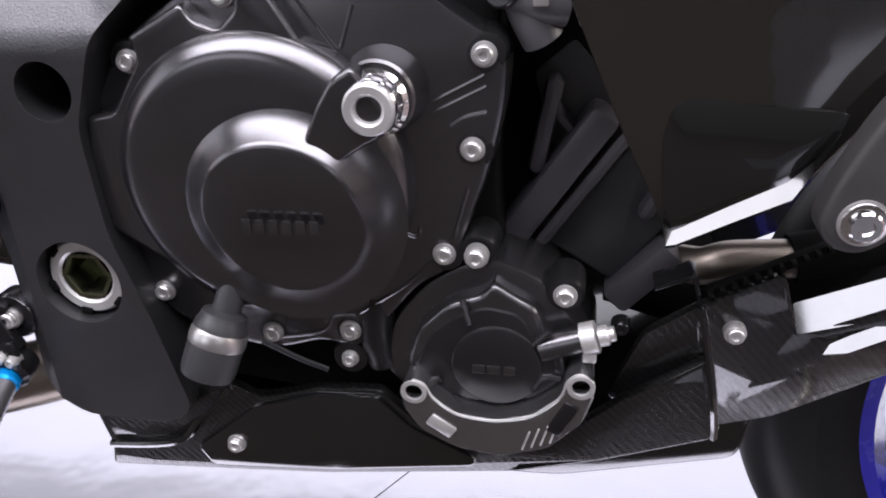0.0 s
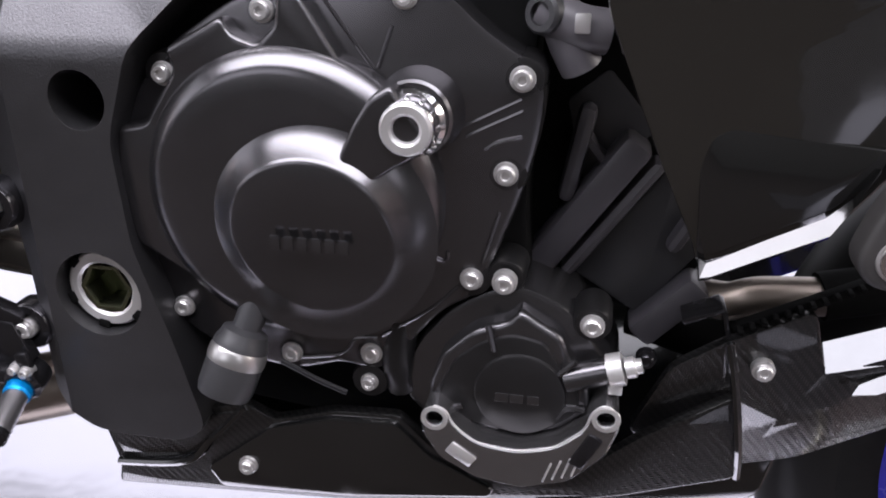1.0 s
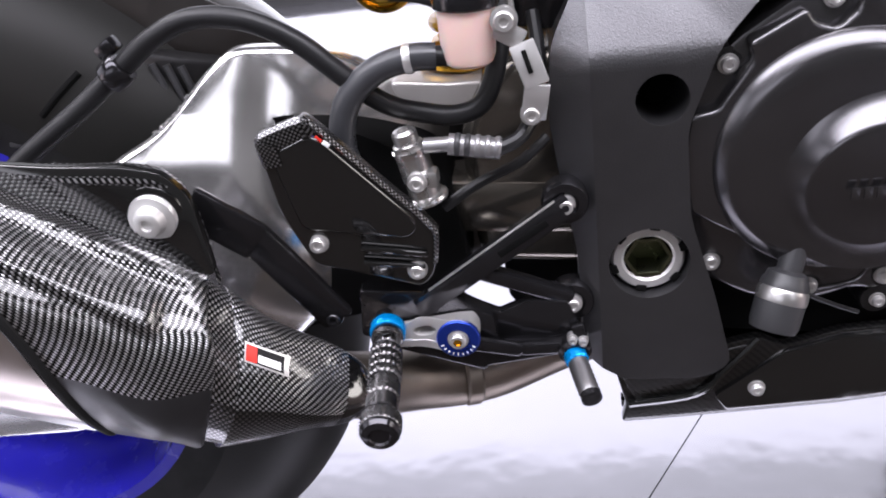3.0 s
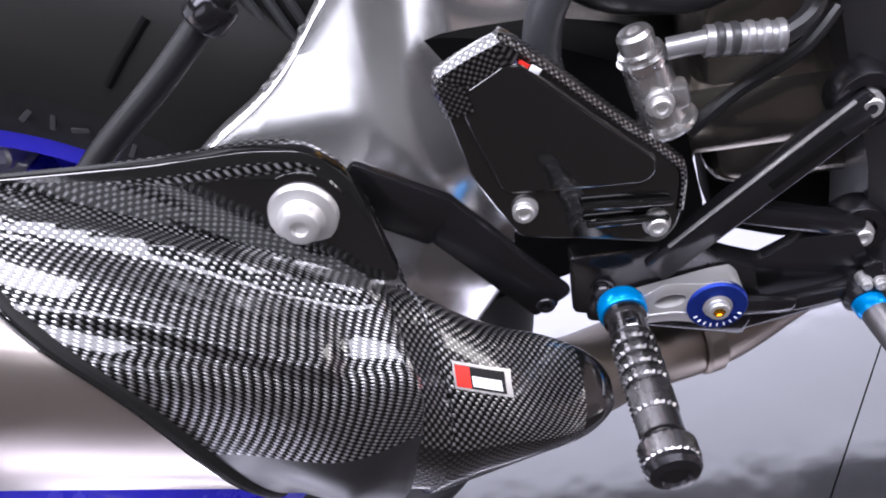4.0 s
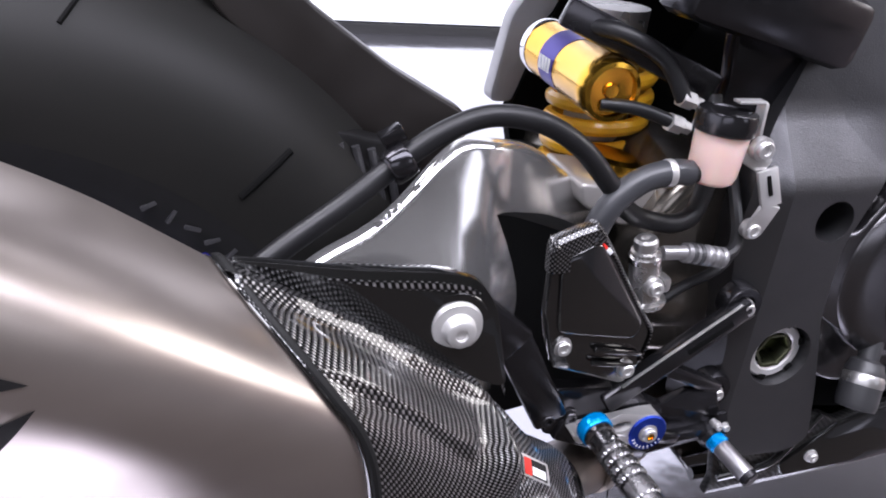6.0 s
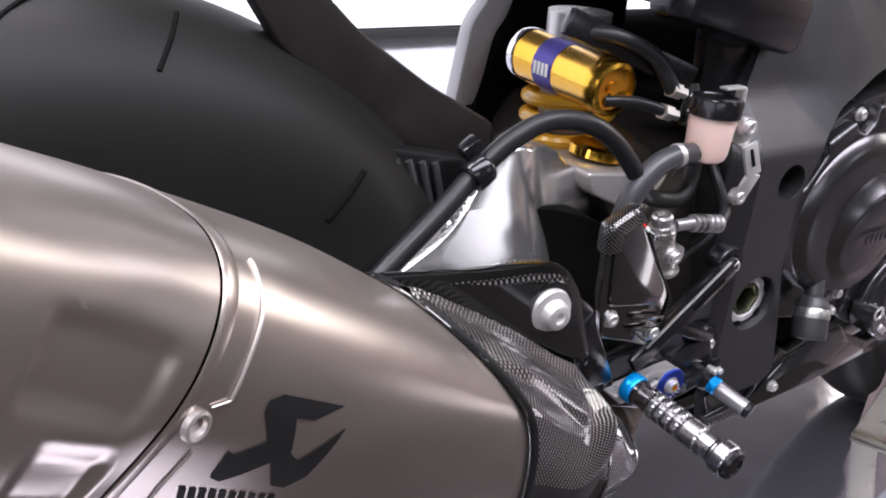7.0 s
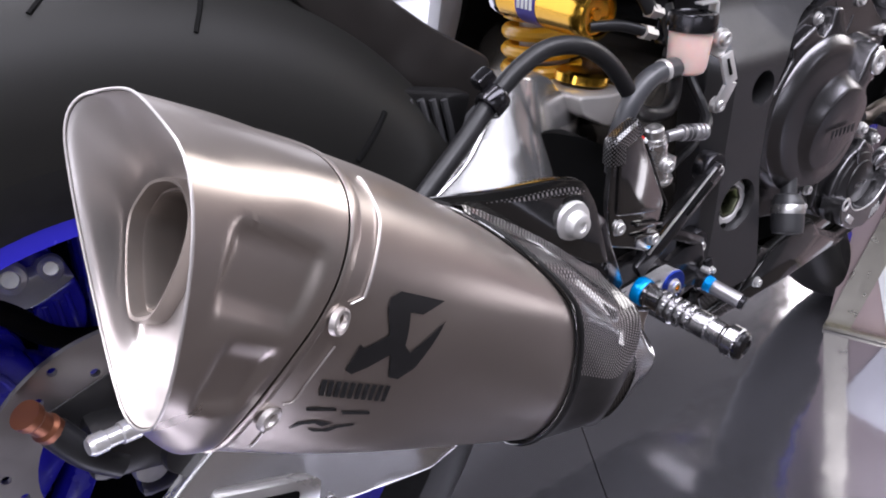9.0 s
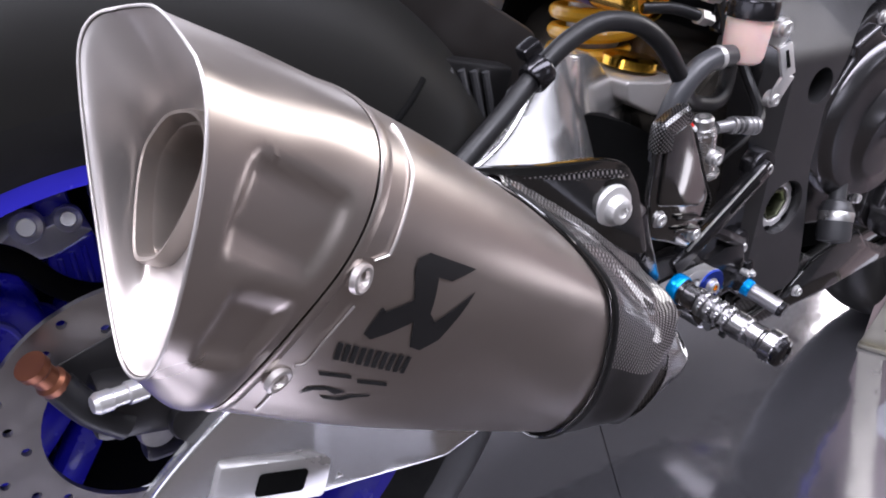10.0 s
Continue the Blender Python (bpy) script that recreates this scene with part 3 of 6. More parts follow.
# thermostat elbow ahead of the clutch cover
elbow = part("coolant_elbow", merge(tube([(0.264, -0.138, 0.655), (0.268, -0.145, 0.625), (0.276, -0.150, 0.604), (0.284, -0.148, 0.588)], 0.0115, 16, 5), tube([(0.262, -0.150, 0.618), (0.280, -0.153, 0.610), (0.296, -0.150, 0.607)], 0.0120, 16, 4)), mat("grey_elbow_plastic", (0.11, 0.105, 0.115), 0.40), bike, "grey plastic coolant elbow")
part("plug", lathe((0.2635, -0.160, 0.6165), (-0.5, -0.85, 0.1), [(0.0105, -0.006), (0.0105, 0.002), (0.009, 0.004), (0.006, 0.004), (0.006, 0.001), (0.0002, 0.001)], 16), RIBBED, elbow)
part("clip", box((0.2835, -0.165, 0.613), (0.008, 0.003, 0.010), 0.001), ALU, elbow)
part("header_pipe", tube([(0.372, -0.108, 0.438), (0.384, -0.120, 0.443), (0.40, -0.122, 0.449), (0.438, -0.120, 0.451)], 0.0120, 20), PIPE, bike, "brown tarnished exhaust header")
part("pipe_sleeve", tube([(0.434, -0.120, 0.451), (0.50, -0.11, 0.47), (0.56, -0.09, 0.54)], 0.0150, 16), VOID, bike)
# Second header in near-black, its shade put into the colour.
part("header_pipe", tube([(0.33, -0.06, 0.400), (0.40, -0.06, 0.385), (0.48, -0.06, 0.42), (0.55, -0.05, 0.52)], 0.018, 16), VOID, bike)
part("header_bracket", merge(beam((0.352, -0.150, 0.446), (0.374, -0.150, 0.456), 0.003, 0.02, 0.001), beam((0.374, -0.150, 0.456), (0.379, -0.150, 0.436), 0.003, 0.02, 0.001)), BLACK, bike)

# ---- main frame ----
def frame_lean(x, z):
    """The plate folds inwards above the ridge and along its rear edge."""
    fade = min(1.0, max(0.0, (x - 0.02) / 0.07))
    steep, flat, rise, n = 0.72 - 0.36 * fade, 0.20 + 0.14 * fade, 0.0, 24
    for i in range(n):
        q = 0.588 + (z - 0.588) * (i + 0.5) / n
        slope = steep * min(1.0, (q - 0.588) / 0.014) if q < 0.636 else flat + (steep - flat) * max(0.0, 1 - (q - 0.636) / 0.016)
        rise += slope * (z - 0.588) / n if z > 0.588 else 0.0
    return rise + 0.55 * max(0.0, -0.036 - x)


fo = rounded([(-0.016, 0.690), (-0.040, 0.640), (-0.060, 0.604), (-0.064, 0.555), (-0.058, 0.505), (-0.050, 0.455), (-0.049, 0.400), (-0.050, 0.364), (-0.020, 0.342), (0.040, 0.340), (0.060, 0.352), (0.046, 0.415), (0.028, 0.480), (0.025, 0.545), (0.044, 0.597), (0.078, 0.630), (0.128, 0.655), (0.200, 0.672), (0.285, 0.680), (0.330, 0.735), (0.30, 0.86), (0.05, 0.80)], 0.010, 3)
bm = plate(fo, -0.190, -0.120, holes=(circle(0.009, 0.567, 0.0172, 32), circle(0, 0.445, 0.0285, 40)))
bmesh.ops.bisect_plane(bm, geom=list(bm.verts) + list(bm.edges) + list(bm.faces), plane_co=(0, 0, 0.588), plane_no=(0, 0, 1))
for h_ in (0.593, 0.598, 0.603, 0.636, 0.642, 0.648, 0.653):
    bmesh.ops.bisect_plane(bm, geom=list(bm.verts) + list(bm.edges) + list(bm.faces), plane_co=(0, 0, h_), plane_no=(0, 0, 1))
for x_ in (-0.036, 0.02, 0.055, 0.09):
    bmesh.ops.bisect_plane(bm, geom=list(bm.verts) + list(bm.edges) + list(bm.faces), plane_co=(x_, 0, 0), plane_no=(1, 0, 0))
for v in bm.verts:
    v.co.y += frame_lean(v.co.x, v.co.z) if v.co.y < -0.15 else 0.0
rim = [e for e in bm.edges if len(e.link_faces) == 2 and min(v.co.y for v in e.verts) < -0.13 and max(v.co.y for v in e.verts) < -0.118 and e.calc_face_angle(0) > 1.0 and abs(e.verts[0].co.y - e.verts[1].co.y) < 0.03]
bmesh.ops.bevel(bm, geom=rim, offset=0.003, segments=2, profile=0.5, affect="EDGES", clamp_overlap=True)
main_frame = part("main_frame", uv_xz(bm), FRAME, bike, "black textured aluminium frame", sharp=20)
# Near-black filler paints the shade behind the frame plate.
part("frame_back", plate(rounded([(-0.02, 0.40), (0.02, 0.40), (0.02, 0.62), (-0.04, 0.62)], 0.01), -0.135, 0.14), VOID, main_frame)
part("spar", plate(rounded([(0.10, 0.67), (0.33, 0.70), (0.60, 0.82), (0.60, 0.95), (0.0, 0.90), (-0.02, 0.76)], 0.02), -0.135, 0.135, bevel=0.01), FRAME, main_frame)
nut = part("pivot_nut", lathe((0, -0.172, 0.445), (0, -1, 0), [(0.0262, -0.012), (0.0262, 0.0075), (0.0245, 0.0095), (0.0190, 0.0100), (0.0172, 0.0085)], 48, cap=False), ALU, bike, "slotted metal swingarm pivot nut")
part("nut_hex", lathe((0, -0.172, 0.445), (0, -1, 0), [(0.0178, 0.0088), (0.0150, 0.0088), (0.0140, 0.0070), (0.0138, -0.012), (0.0002, -0.012)], 6, cap=False), mat("dull_brass_bore", (0.16, 0.17, 0.11), 0.3, metal=1.0), nut)
for i in range(6):
    a_ = math.radians(60 * i + 18)
    part("nut_slot", box((0.0255 * math.cos(a_), -0.1800, 0.445 + 0.0255 * math.sin(a_)), (0.0052, 0.005, 0.0075), 0.0008, Matrix.Rotation(-a_, 3, "Y")), VOID, nut)

# ---- rear-set footrest ----
rear = part("footrest_bracket", plate(rounded([(-0.142, 0.442), (-0.21, 0.448), (-0.215, 0.408), (-0.16, 0.388), (-0.112, 0.392), (-0.114, 0.4190), (-0.133, 0.4310)], 0.003), -0.206, -0.192, bevel=0.003), BLACK, bike, "black milled rear-set footrest bracket")
for p, q, w, d in (((-0.053, -0.196, 0.503), (-0.168, -0.204, 0.430), 0.017, 0.014), ((-0.056, -0.190, 0.4215), (-0.124, -0.200, 0.4570), 0.012, 0.012), ((-0.048, -0.194, 0.386), (-0.130, -0.202, 0.381), 0.014, 0.014), ((-0.120, -0.202, 0.380), (-0.205, -0.204, 0.414), 0.020, 0.014)):
    part("bracket_bar", beam(p, q, w, d), BLACK, rear)
part("bracket_web", plate(rounded([(-0.152, 0.428), (-0.134, 0.4290), (-0.110, 0.4165), (-0.088, 0.4260), (-0.060, 0.423), (-0.050, 0.396), (-0.12, 0.382), (-0.152, 0.392)], 0.002), -0.198, -0.190, bevel=0.0015), BLACK, rear)
# Added steel strip stands in for the lamp's glint on the black edge.
for p, q in (((-0.064, -0.2020, 0.5068), (-0.158, -0.2095, 0.4470)),):
    part("edge_glint", beam(p, q, 0.0012, 0.0025, 0.0004), STEEL, rear)
part("bracket_slot", beam((-0.070, -0.2045, 0.4925), (-0.105, -0.2065, 0.4705), 0.005, 0.001, 0.0003), VOID, rear)
for x, y, z in ((-0.057, -0.2, 0.501), (-0.056, -0.193, 0.416)):
    part("bracket_eye", lathe((x, y + 0.018, z), (0, -1, 0), [(0.0165, 0), (0.0165, 0.012), (0.0150, 0.0145), (0.0095, 0.0148), (0.0088, 0.012), (0.0002, 0.012)], 28), BLACK, rear)
    bolt(rear, x, y + 0.002, z, 0.0072, STEEL)
part("bracket_tab", beam((-0.054, -0.202, 0.405), (-0.050, -0.204, 0.385), 0.010, 0.006, 0.002), BLACK, rear)
bolt(rear, -0.0505, -0.205, 0.393, 0.0042, STEEL)
for x, z in ((-0.235, 0.432), (-0.205, 0.415)):
    bolt(rear, x + 0.009, -0.226 if x < -0.21 else -0.206, z + 0.008, 0.0070, BLACK)

hole_ = [(-0.1623 + 0.0082 * math.cos(a) + 0.0006 * math.sin(a), 0.4240 + 0.0042 * math.sin(a)) for a in [2 * math.pi * i / 20 for i in range(20)]]
bm = plate(rounded([(-0.2015, 0.4200), (-0.1940, 0.4270), (-0.1768, 0.4300), (-0.1638, 0.4365), (-0.1557, 0.4350), (-0.1456, 0.4320), (-0.132, 0.4315), (-0.1235, 0.4200), (-0.1245, 0.4085), (-0.132, 0.4005), (-0.1435, 0.3995), (-0.1535, 0.4070), (-0.166, 0.4105), (-0.182, 0.4110), (-0.197, 0.4130)], 0.006), -0.2265, -0.208, holes=(hole_,), bevel=0.0016)
for v in bm.verts:
    if v.co.y > -0.216:
        v.co.z = min(v.co.z, 0.4262 - 0.134 * max(0.0, -0.139 - v.co.x))
hang = part("footrest_hanger", bm, ALU, bike, "silver milled aluminium footrest hanger")
part("milled_recess", tube([(-0.1975, -0.2262, 0.4200), (-0.178, -0.2264, 0.4165), (-0.160, -0.2264, 0.4150), (-0.150, -0.2262, 0.4100)], 0.0011, 8, 5), MASTER, hang)
for i in range(9):
    a_ = math.radians(200 + i * 16)
    part("index_mark", box((-0.139 + 0.0126 * math.cos(a_), -0.2282, 0.4155 + 0.0126 * math.sin(a_)), (0.0022, 0.0006, 0.0008), 0.0001, Matrix.Rotation(-a_, 3, "Y")), WHITE, hang)
part("blue_eccentric", lathe((-0.139, -0.2245, 0.4155), (0, -1, 0), [(0.0158, 0), (0.0158, 0.0026), (0.0148, 0.0036), (0.0088, 0.0038), (0.0084, 0.0030), (0.0002, 0.0030)], 40), BLUEANO, hang, "blue anodised eccentric disc")
bolt(hang, -0.139, -0.2270, 0.4155, 0.0078, STEEL)
part("bolt_socket", lathe((-0.139, -0.2312, 0.4155), (0, -1, 0), [(0.0034, 0), (0.0034, 0.0012), (0.0024, 0.0013), (0.0022, 0.0002), (0.0002, 0.0002)], 6), GOLD, hang, "gold hexagon socket")
p0, p1 = Vector((-0.1885, -0.222, 0.4295)), Vector((-0.179, -0.331, 0.4215))
pa = p1 - p0
peg = part("blue_collar", lathe(p0, pa, [(0.0120, 0.004), (0.0130, 0.006), (0.0130, 0.0125), (0.0122, 0.0140)], 36), CYAN, hang, "bright blue anodised collar")


def knurled(o, axis, length, r, depth, n, rows):
    """A grip with raised diamonds."""
    bm = bmesh.new()
    m, o = axis_turn(axis), Vector(o)
    rings = []
    for i in range(rows + 1):
        ring = []
        for j in range(n):
            up = 1.0 if (i + j) % 2 == 0 and 0 < i < rows else 0.0
            rr = r + depth * up
            a = 2 * math.pi * j / n
            ring.append(bm.verts.new(o + m @ Vector((rr * math.cos(a), rr * math.sin(a), length * i / rows))))
        rings.append(ring)
    for a, b in zip(rings, rings[1:]):
        for j in range(n):
            bm.faces.new((a[j - 1], a[j], b[j], b[j - 1]))
    bm.faces.new(rings[0])
    bm.faces.new(rings[-1])
    return bm


d_ = pa.normalized()
foot = part("footpeg", lathe(p0, pa, [(0.0112, 0.0135), (0.0114, 0.018), (0.0098, 0.0190), (0.0104, 0.030), (0.0092, 0.031), (0.0092, 0.079), (0.0106, 0.080), (0.0106, 0.091), (0.0092, 0.092), (0.0092, 0.096)], 36), KNURL, hang, "knurled dark steel footpeg")
for i in range(4):
    part("grip_ring", knurled(p0 + d_ * (0.0312 + 0.0080 * i), pa, 0.0066, 0.0103, 0.0014, 40, 4), KNURL, foot, sharp=6)
part("grip_ring", knurled(p0 + d_ * 0.0632, pa, 0.0160, 0.0100, 0.0013, 40, 10), KNURL, foot, sharp=6)
part("grip_flat", box(p0 + d_ * 0.027 + Vector((0.002, -0.002, 0.0102)), (0.006, 0.005, 0.001), 0.0004), CHROME, foot)
part("peg_end", knurled(p0 + d_ * 0.0945, pa, 0.0115, 0.0122, 0.0014, 48, 8), KNURL, foot, sharp=6)
part("peg_cap", lathe(p0, pa, [(0.0126, 0.1055), (0.0128, 0.1080), (0.0112, 0.1105), (0.0070, 0.1118), (0.0060, 0.1105), (0.0002, 0.1105)], 36), BLACK, foot)

lever = part("brake_pedal", merge(beam((-0.140, -0.214, 0.404), (-0.095, -0.207, 0.388), 0.012, 0.007), beam((-0.097, -0.206, 0.3885), (-0.052, -0.198, 0.383), 0.011, 0.007), lathe((-0.0575, -0.193, 0.3835), (0.08, -1, -0.16), [(0.0115, -0.004), (0.0125, 0.004), (0.0125, 0.012), (0.0100, 0.015), (0.0002, 0.015)], 24)), BLACK, bike, "black brake pedal")
l0, la = Vector((-0.0575, -0.204, 0.3812)), Vector((0.010, -0.043, -0.0095))
part("blue_collar", lathe(l0, la, [(0.0085, 0.001), (0.0088, 0.003), (0.0088, 0.009), (0.0078, 0.0105)], 28), CYAN, lever)
part("toe_peg", merge(knurled(l0 + la.normalized() * 0.010, la, 0.031, 0.0072, 0.0007, 24, 14), lathe(l0 + la.normalized() * 0.041, la, [(0.0074, 0), (0.0074, 0.004), (0.0052, 0.0045), (0.0048, 0.001), (0.0002, 0.001)], 24)), mat("worn_knurled_steel", (0.42, 0.41, 0.42), 0.32, metal=0.95, rvar=0.04), lever, "knurled metal toe peg")
part("peg_tip", lathe(l0 + la.normalized() * 0.0405, la, [(0.0076, 0), (0.0076, 0.0048), (0.0060, 0.0058), (0.0002, 0.0058)], 24), BLACK, lever, "black toe peg tip")
bolt(lever, -0.058, -0.205, 0.3945, 0.004, STEEL)

# ---- heel guard ----
def heel_lean(x, z):
    return -0.20 * max(0.0, -0.155 - x) - 0.05 * (z - 0.50)


GUARD = [(-0.246, 0.562), (-0.247, 0.581), (-0.239, 0.586), (-0.219, 0.5906), (-0.2105, 0.5872), (-0.174, 0.5370), (-0.150, 0.5045), (-0.1452, 0.4936), (-0.1487, 0.470), (-0.1528, 0.458), (-0.1615, 0.4515), (-0.197, 0.4690), (-0.230, 0.4840), (-0.2385, 0.5097), (-0.2440, 0.5280)]
guard = part("heel_guard", plate(rounded(GUARD, 0.006, 4), -0.213, -0.207, bevel=0.0025, lean=heel_lean, seg=3), GLOSS, bike, "glossy black carbon heel guard")


def inset(pts, k, towards=(-0.197, 0.527)):
    return [(x + (towards[0] - x) * k, z + (towards[1] - z) * k) for x, z in pts]


part("guard_field", plate(rounded(inset([GUARD[0], GUARD[1], GUARD[3], GUARD[4], GUARD[5], GUARD[6], (-0.152, 0.492), (-0.160, 0.4885), (-0.200, 0.5000), (-0.238, 0.5120)], 0.16), 0.006, 4), -0.2158, -0.212, bevel=0.0024, lean=heel_lean, seg=3), GLOSS, guard)
bm = bmesh.new()
uvl = bm.loops.layers.uv.verify()
lip = smooth_path([(x, 0, z) for x, z in GUARD[:9]], 6)
rows_ = []
for i, p in enumerate(lip):
    d = (lip[min(i + 1, len(lip) - 1)] - lip[max(i - 1, 0)]).normalized()
    n_ = Vector((-d.z, 0, d.x))
    k = i / (len(lip) - 1)
    w = 0.0130 if k < 0.40 else 0.0130 - 0.0105 * min(1.0, (k - 0.40) / 0.12)
    rows_.append([bm.verts.new(p - n_ * a + Vector((0, -0.213 + heel_lean(p.x, p.z) + b, 0))) for a, b in ((w, -0.0012), (w * 0.5, -0.0016), (0.0016, -0.0010), (-0.0008, 0.0012), (-0.0012, 0.0060), (0.0010, 0.0120))])
acc = 0.0
for i in range(len(rows_) - 1):
    wide = [0.0]
    for a, b in zip(rows_[i], rows_[i][1:]):
        wide.append(wide[-1] + (b.co - a.co).length)
    step_ = (lip[i + 1] - lip[i]).length
    for j in range(5):
        f = bm.faces.new((rows_[i][j], rows_[i][j + 1], rows_[i + 1][j + 1], rows_[i + 1][j]))
        for l, (a, b) in zip(f.loops, ((0, j), (0, j + 1), (1, j + 1), (1, j))):
            l[uvl].uv = (acc + a * step_, wide[b])
    acc += step_
part("guard_rim", bm, SOFTCARBON, guard)
part("guard_step", beam((-0.197, -0.2235, 0.4935), (-0.153, -0.2150, 0.4800), 0.004, 0.004, 0.0015), GLOSS, guard)
part("guard_step", beam((-0.197, -0.2235, 0.4820), (-0.156, -0.2150, 0.4705), 0.003, 0.004, 0.0012), GLOSS, guard)
bolt(guard, -0.2245, -0.2265, 0.5010, 0.0072, STEEL)
bolt(guard, -0.1625, -0.2140, 0.4675, 0.0072, STEEL)
for dx, dz, m_ in ((0.0, 0.0, RED), (-0.005, 0.0028, PRINTBLUE), (0.0045, -0.0035, WHITE)):
    part("sticker", box((-0.2085 + dx, -0.2290, 0.5765 + dz), (0.0050, 0.0008, 0.0030), 0.0002, Matrix.Rotation(0.75, 3, "Y")), m_, guard)

# ---- rear master cylinder, reservoir and lines ----
master = part("master_cylinder", merge(lathe((-0.150, -0.200, 0.515), (-0.18, 0, 1), [(0.008, -0.002), (0.0150, 0.0), (0.0156, 0.0018), (0.0150, 0.0036), (0.0115, 0.0050), (0.0112, 0.024), (0.0110, 0.040)], 28), box((-0.146, -0.206, 0.534), (0.014, 0.014, 0.012), 0.003)), MASTER, bike, "silver rear brake master cylinder")
part("banjo_bolt", lathe((-0.157, -0.200, 0.553), (-0.18, 0, 1), [(0.0105, 0), (0.0105, 0.004), (0.0085, 0.005), (0.0085, 0.012), (0.0070, 0.014), (0.004, 0.014), (0.004, 0.011), (0.0002, 0.011)], 16), MASTER, master)
part("banjo_ring", lathe((-0.1565, -0.200, 0.549), (-0.18, 0, 1), [(0.0118, 0), (0.0122, 0.002), (0.0118, 0.0045)], 24), CHROME, master)
bolt(master, -0.153, -0.213, 0.534, 0.0068, STEEL)
part("hose_fitting", merge(tube([(-0.146, -0.203, 0.5555), (-0.128, -0.205, 0.556)], 0.0052, 12, 3), tube([(-0.130, -0.205, 0.556), (-0.096, -0.204, 0.549)], 0.0072, 14, 3)), mat("grey_crimped_sleeve", (0.30, 0.295, 0.30), 0.34, metal=0.7), master)
for i in range(5):
    part("fitting_ring", lathe((-0.126 + i * 0.0065, -0.205, 0.5555 - i * 0.0012), (1, 0, -0.18), [(0.0070, 0), (0.0078, 0.001), (0.0078, 0.003), (0.0070, 0.004)], 18), bpy.data.materials["grey_crimped_sleeve"] if i > 1 else RIBBED, master)
part("brake_line", tube([(-0.098, -0.204, 0.549), (-0.080, -0.195, 0.556), (-0.068, -0.165, 0.58), (-0.07, -0.14, 0.62)], 0.0050, 10), HOSE, master)
part("brake_line", tube([(-0.140, -0.195, 0.505), (-0.115, -0.192, 0.520), (-0.085, -0.190, 0.533), (-0.066, -0.180, 0.545)], 0.0038, 10), HOSE, master)

res = part("brake_reservoir", lathe((-0.1115, -0.188, 0.6035), (0.05, 0.02, 1), [(0.0125, -0.001), (0.0155, 0.0012), (0.0172, 0.006), (0.0186, 0.030), (0.0188, 0.040)], 40), MILKY, bike, "milky pink brake fluid reservoir")
part("reservoir_cap", lathe((-0.1100, -0.1874, 0.6390), (0.05, 0.02, 1), [(0.0200, 0), (0.0212, 0.001), (0.0212, 0.0125), (0.0200, 0.0150), (0.0150, 0.0155), (0.0140, 0.0145), (0.0002, 0.0145)], 40), BLACK, res, "black reservoir cap")
part("cap_clip", merge(box((-0.0935, -0.187, 0.6600), (0.022, 0.009, 0.0022), 0.0008), beam((-0.0830, -0.187, 0.6600), (-0.0815, -0.187, 0.632), 0.003, 0.010, 0.001)), ALU, res)
part("reservoir_arm", merge(beam((-0.0935, -0.193, 0.626), (-0.0760, -0.199, 0.6165), 0.013, 0.004, 0.001), beam((-0.0775, -0.202, 0.6165), (-0.0690, -0.206, 0.590), 0.016, 0.0035, 0.001), beam((-0.0690, -0.206, 0.591), (-0.0735, -0.1995, 0.566), 0.016, 0.0035, 0.001)), ALU, res, "bent silver bracket")
part("arm_slot", beam((-0.0765, -0.2045, 0.6125), (-0.0725, -0.2075, 0.5985), 0.0030, 0.0014, 0.0004), VOID, res)
bolt(res, -0.0745, -0.1995, 0.569, 0.0074, STEEL)
bolt(res, -0.0865, -0.203, 0.6315, 0.0085, STEEL)
part("reservoir_outlet", tube([(-0.122, -0.190, 0.6095), (-0.135, -0.192, 0.6115)], 0.0066, 14, 3), HOSE, res)
part("reservoir_hose", tube([(-0.132, -0.192, 0.6110), (-0.150, -0.194, 0.6120), (-0.172, -0.196, 0.6065), (-0.192, -0.198, 0.590), (-0.201, -0.198, 0.565), (-0.200, -0.197, 0.535)], 0.0090, 18), GREYHOSE, res, "thick dark grey rubber hose")
part("hose_clip", lathe((-0.147, -0.194, 0.6120), (-1, 0, -0.05), [(0.0094, 0), (0.0098, 0.001), (0.0098, 0.004), (0.0094, 0.005)], 24), ALU, res)
bigh = part("wiring_hose", tube([(-0.445, -0.230, 0.556), (-0.414, -0.222, 0.579), (-0.372, -0.210, 0.604), (-0.339, -0.201, 0.626), (-0.312, -0.198, 0.643), (-0.283, -0.197, 0.6525), (-0.249, -0.197, 0.648), (-0.219, -0.196, 0.631), (-0.195, -0.195, 0.607), (-0.172, -0.188, 0.583), (-0.150, -0.180, 0.571), (-0.123, -0.178, 0.566), (-0.104, -0.172, 0.575), (-0.092, -0.160, 0.610), (-0.09, -0.14, 0.65)], 0.0070, 16), HOSE, bike, "black sleeved brake hose in a clamp")
part("clamp", merge(lathe((-0.345, -0.203, 0.622), (0.78, 0.12, 0.5), [(0.0100, -0.002), (0.0112, 0), (0.0112, 0.011), (0.0100, 0.013)], 20), box((-0.344, -0.196, 0.640), (0.015, 0.012, 0.010), 0.002, Matrix.Rotation(-0.55, 3, "Y"))), BLACK, bigh)

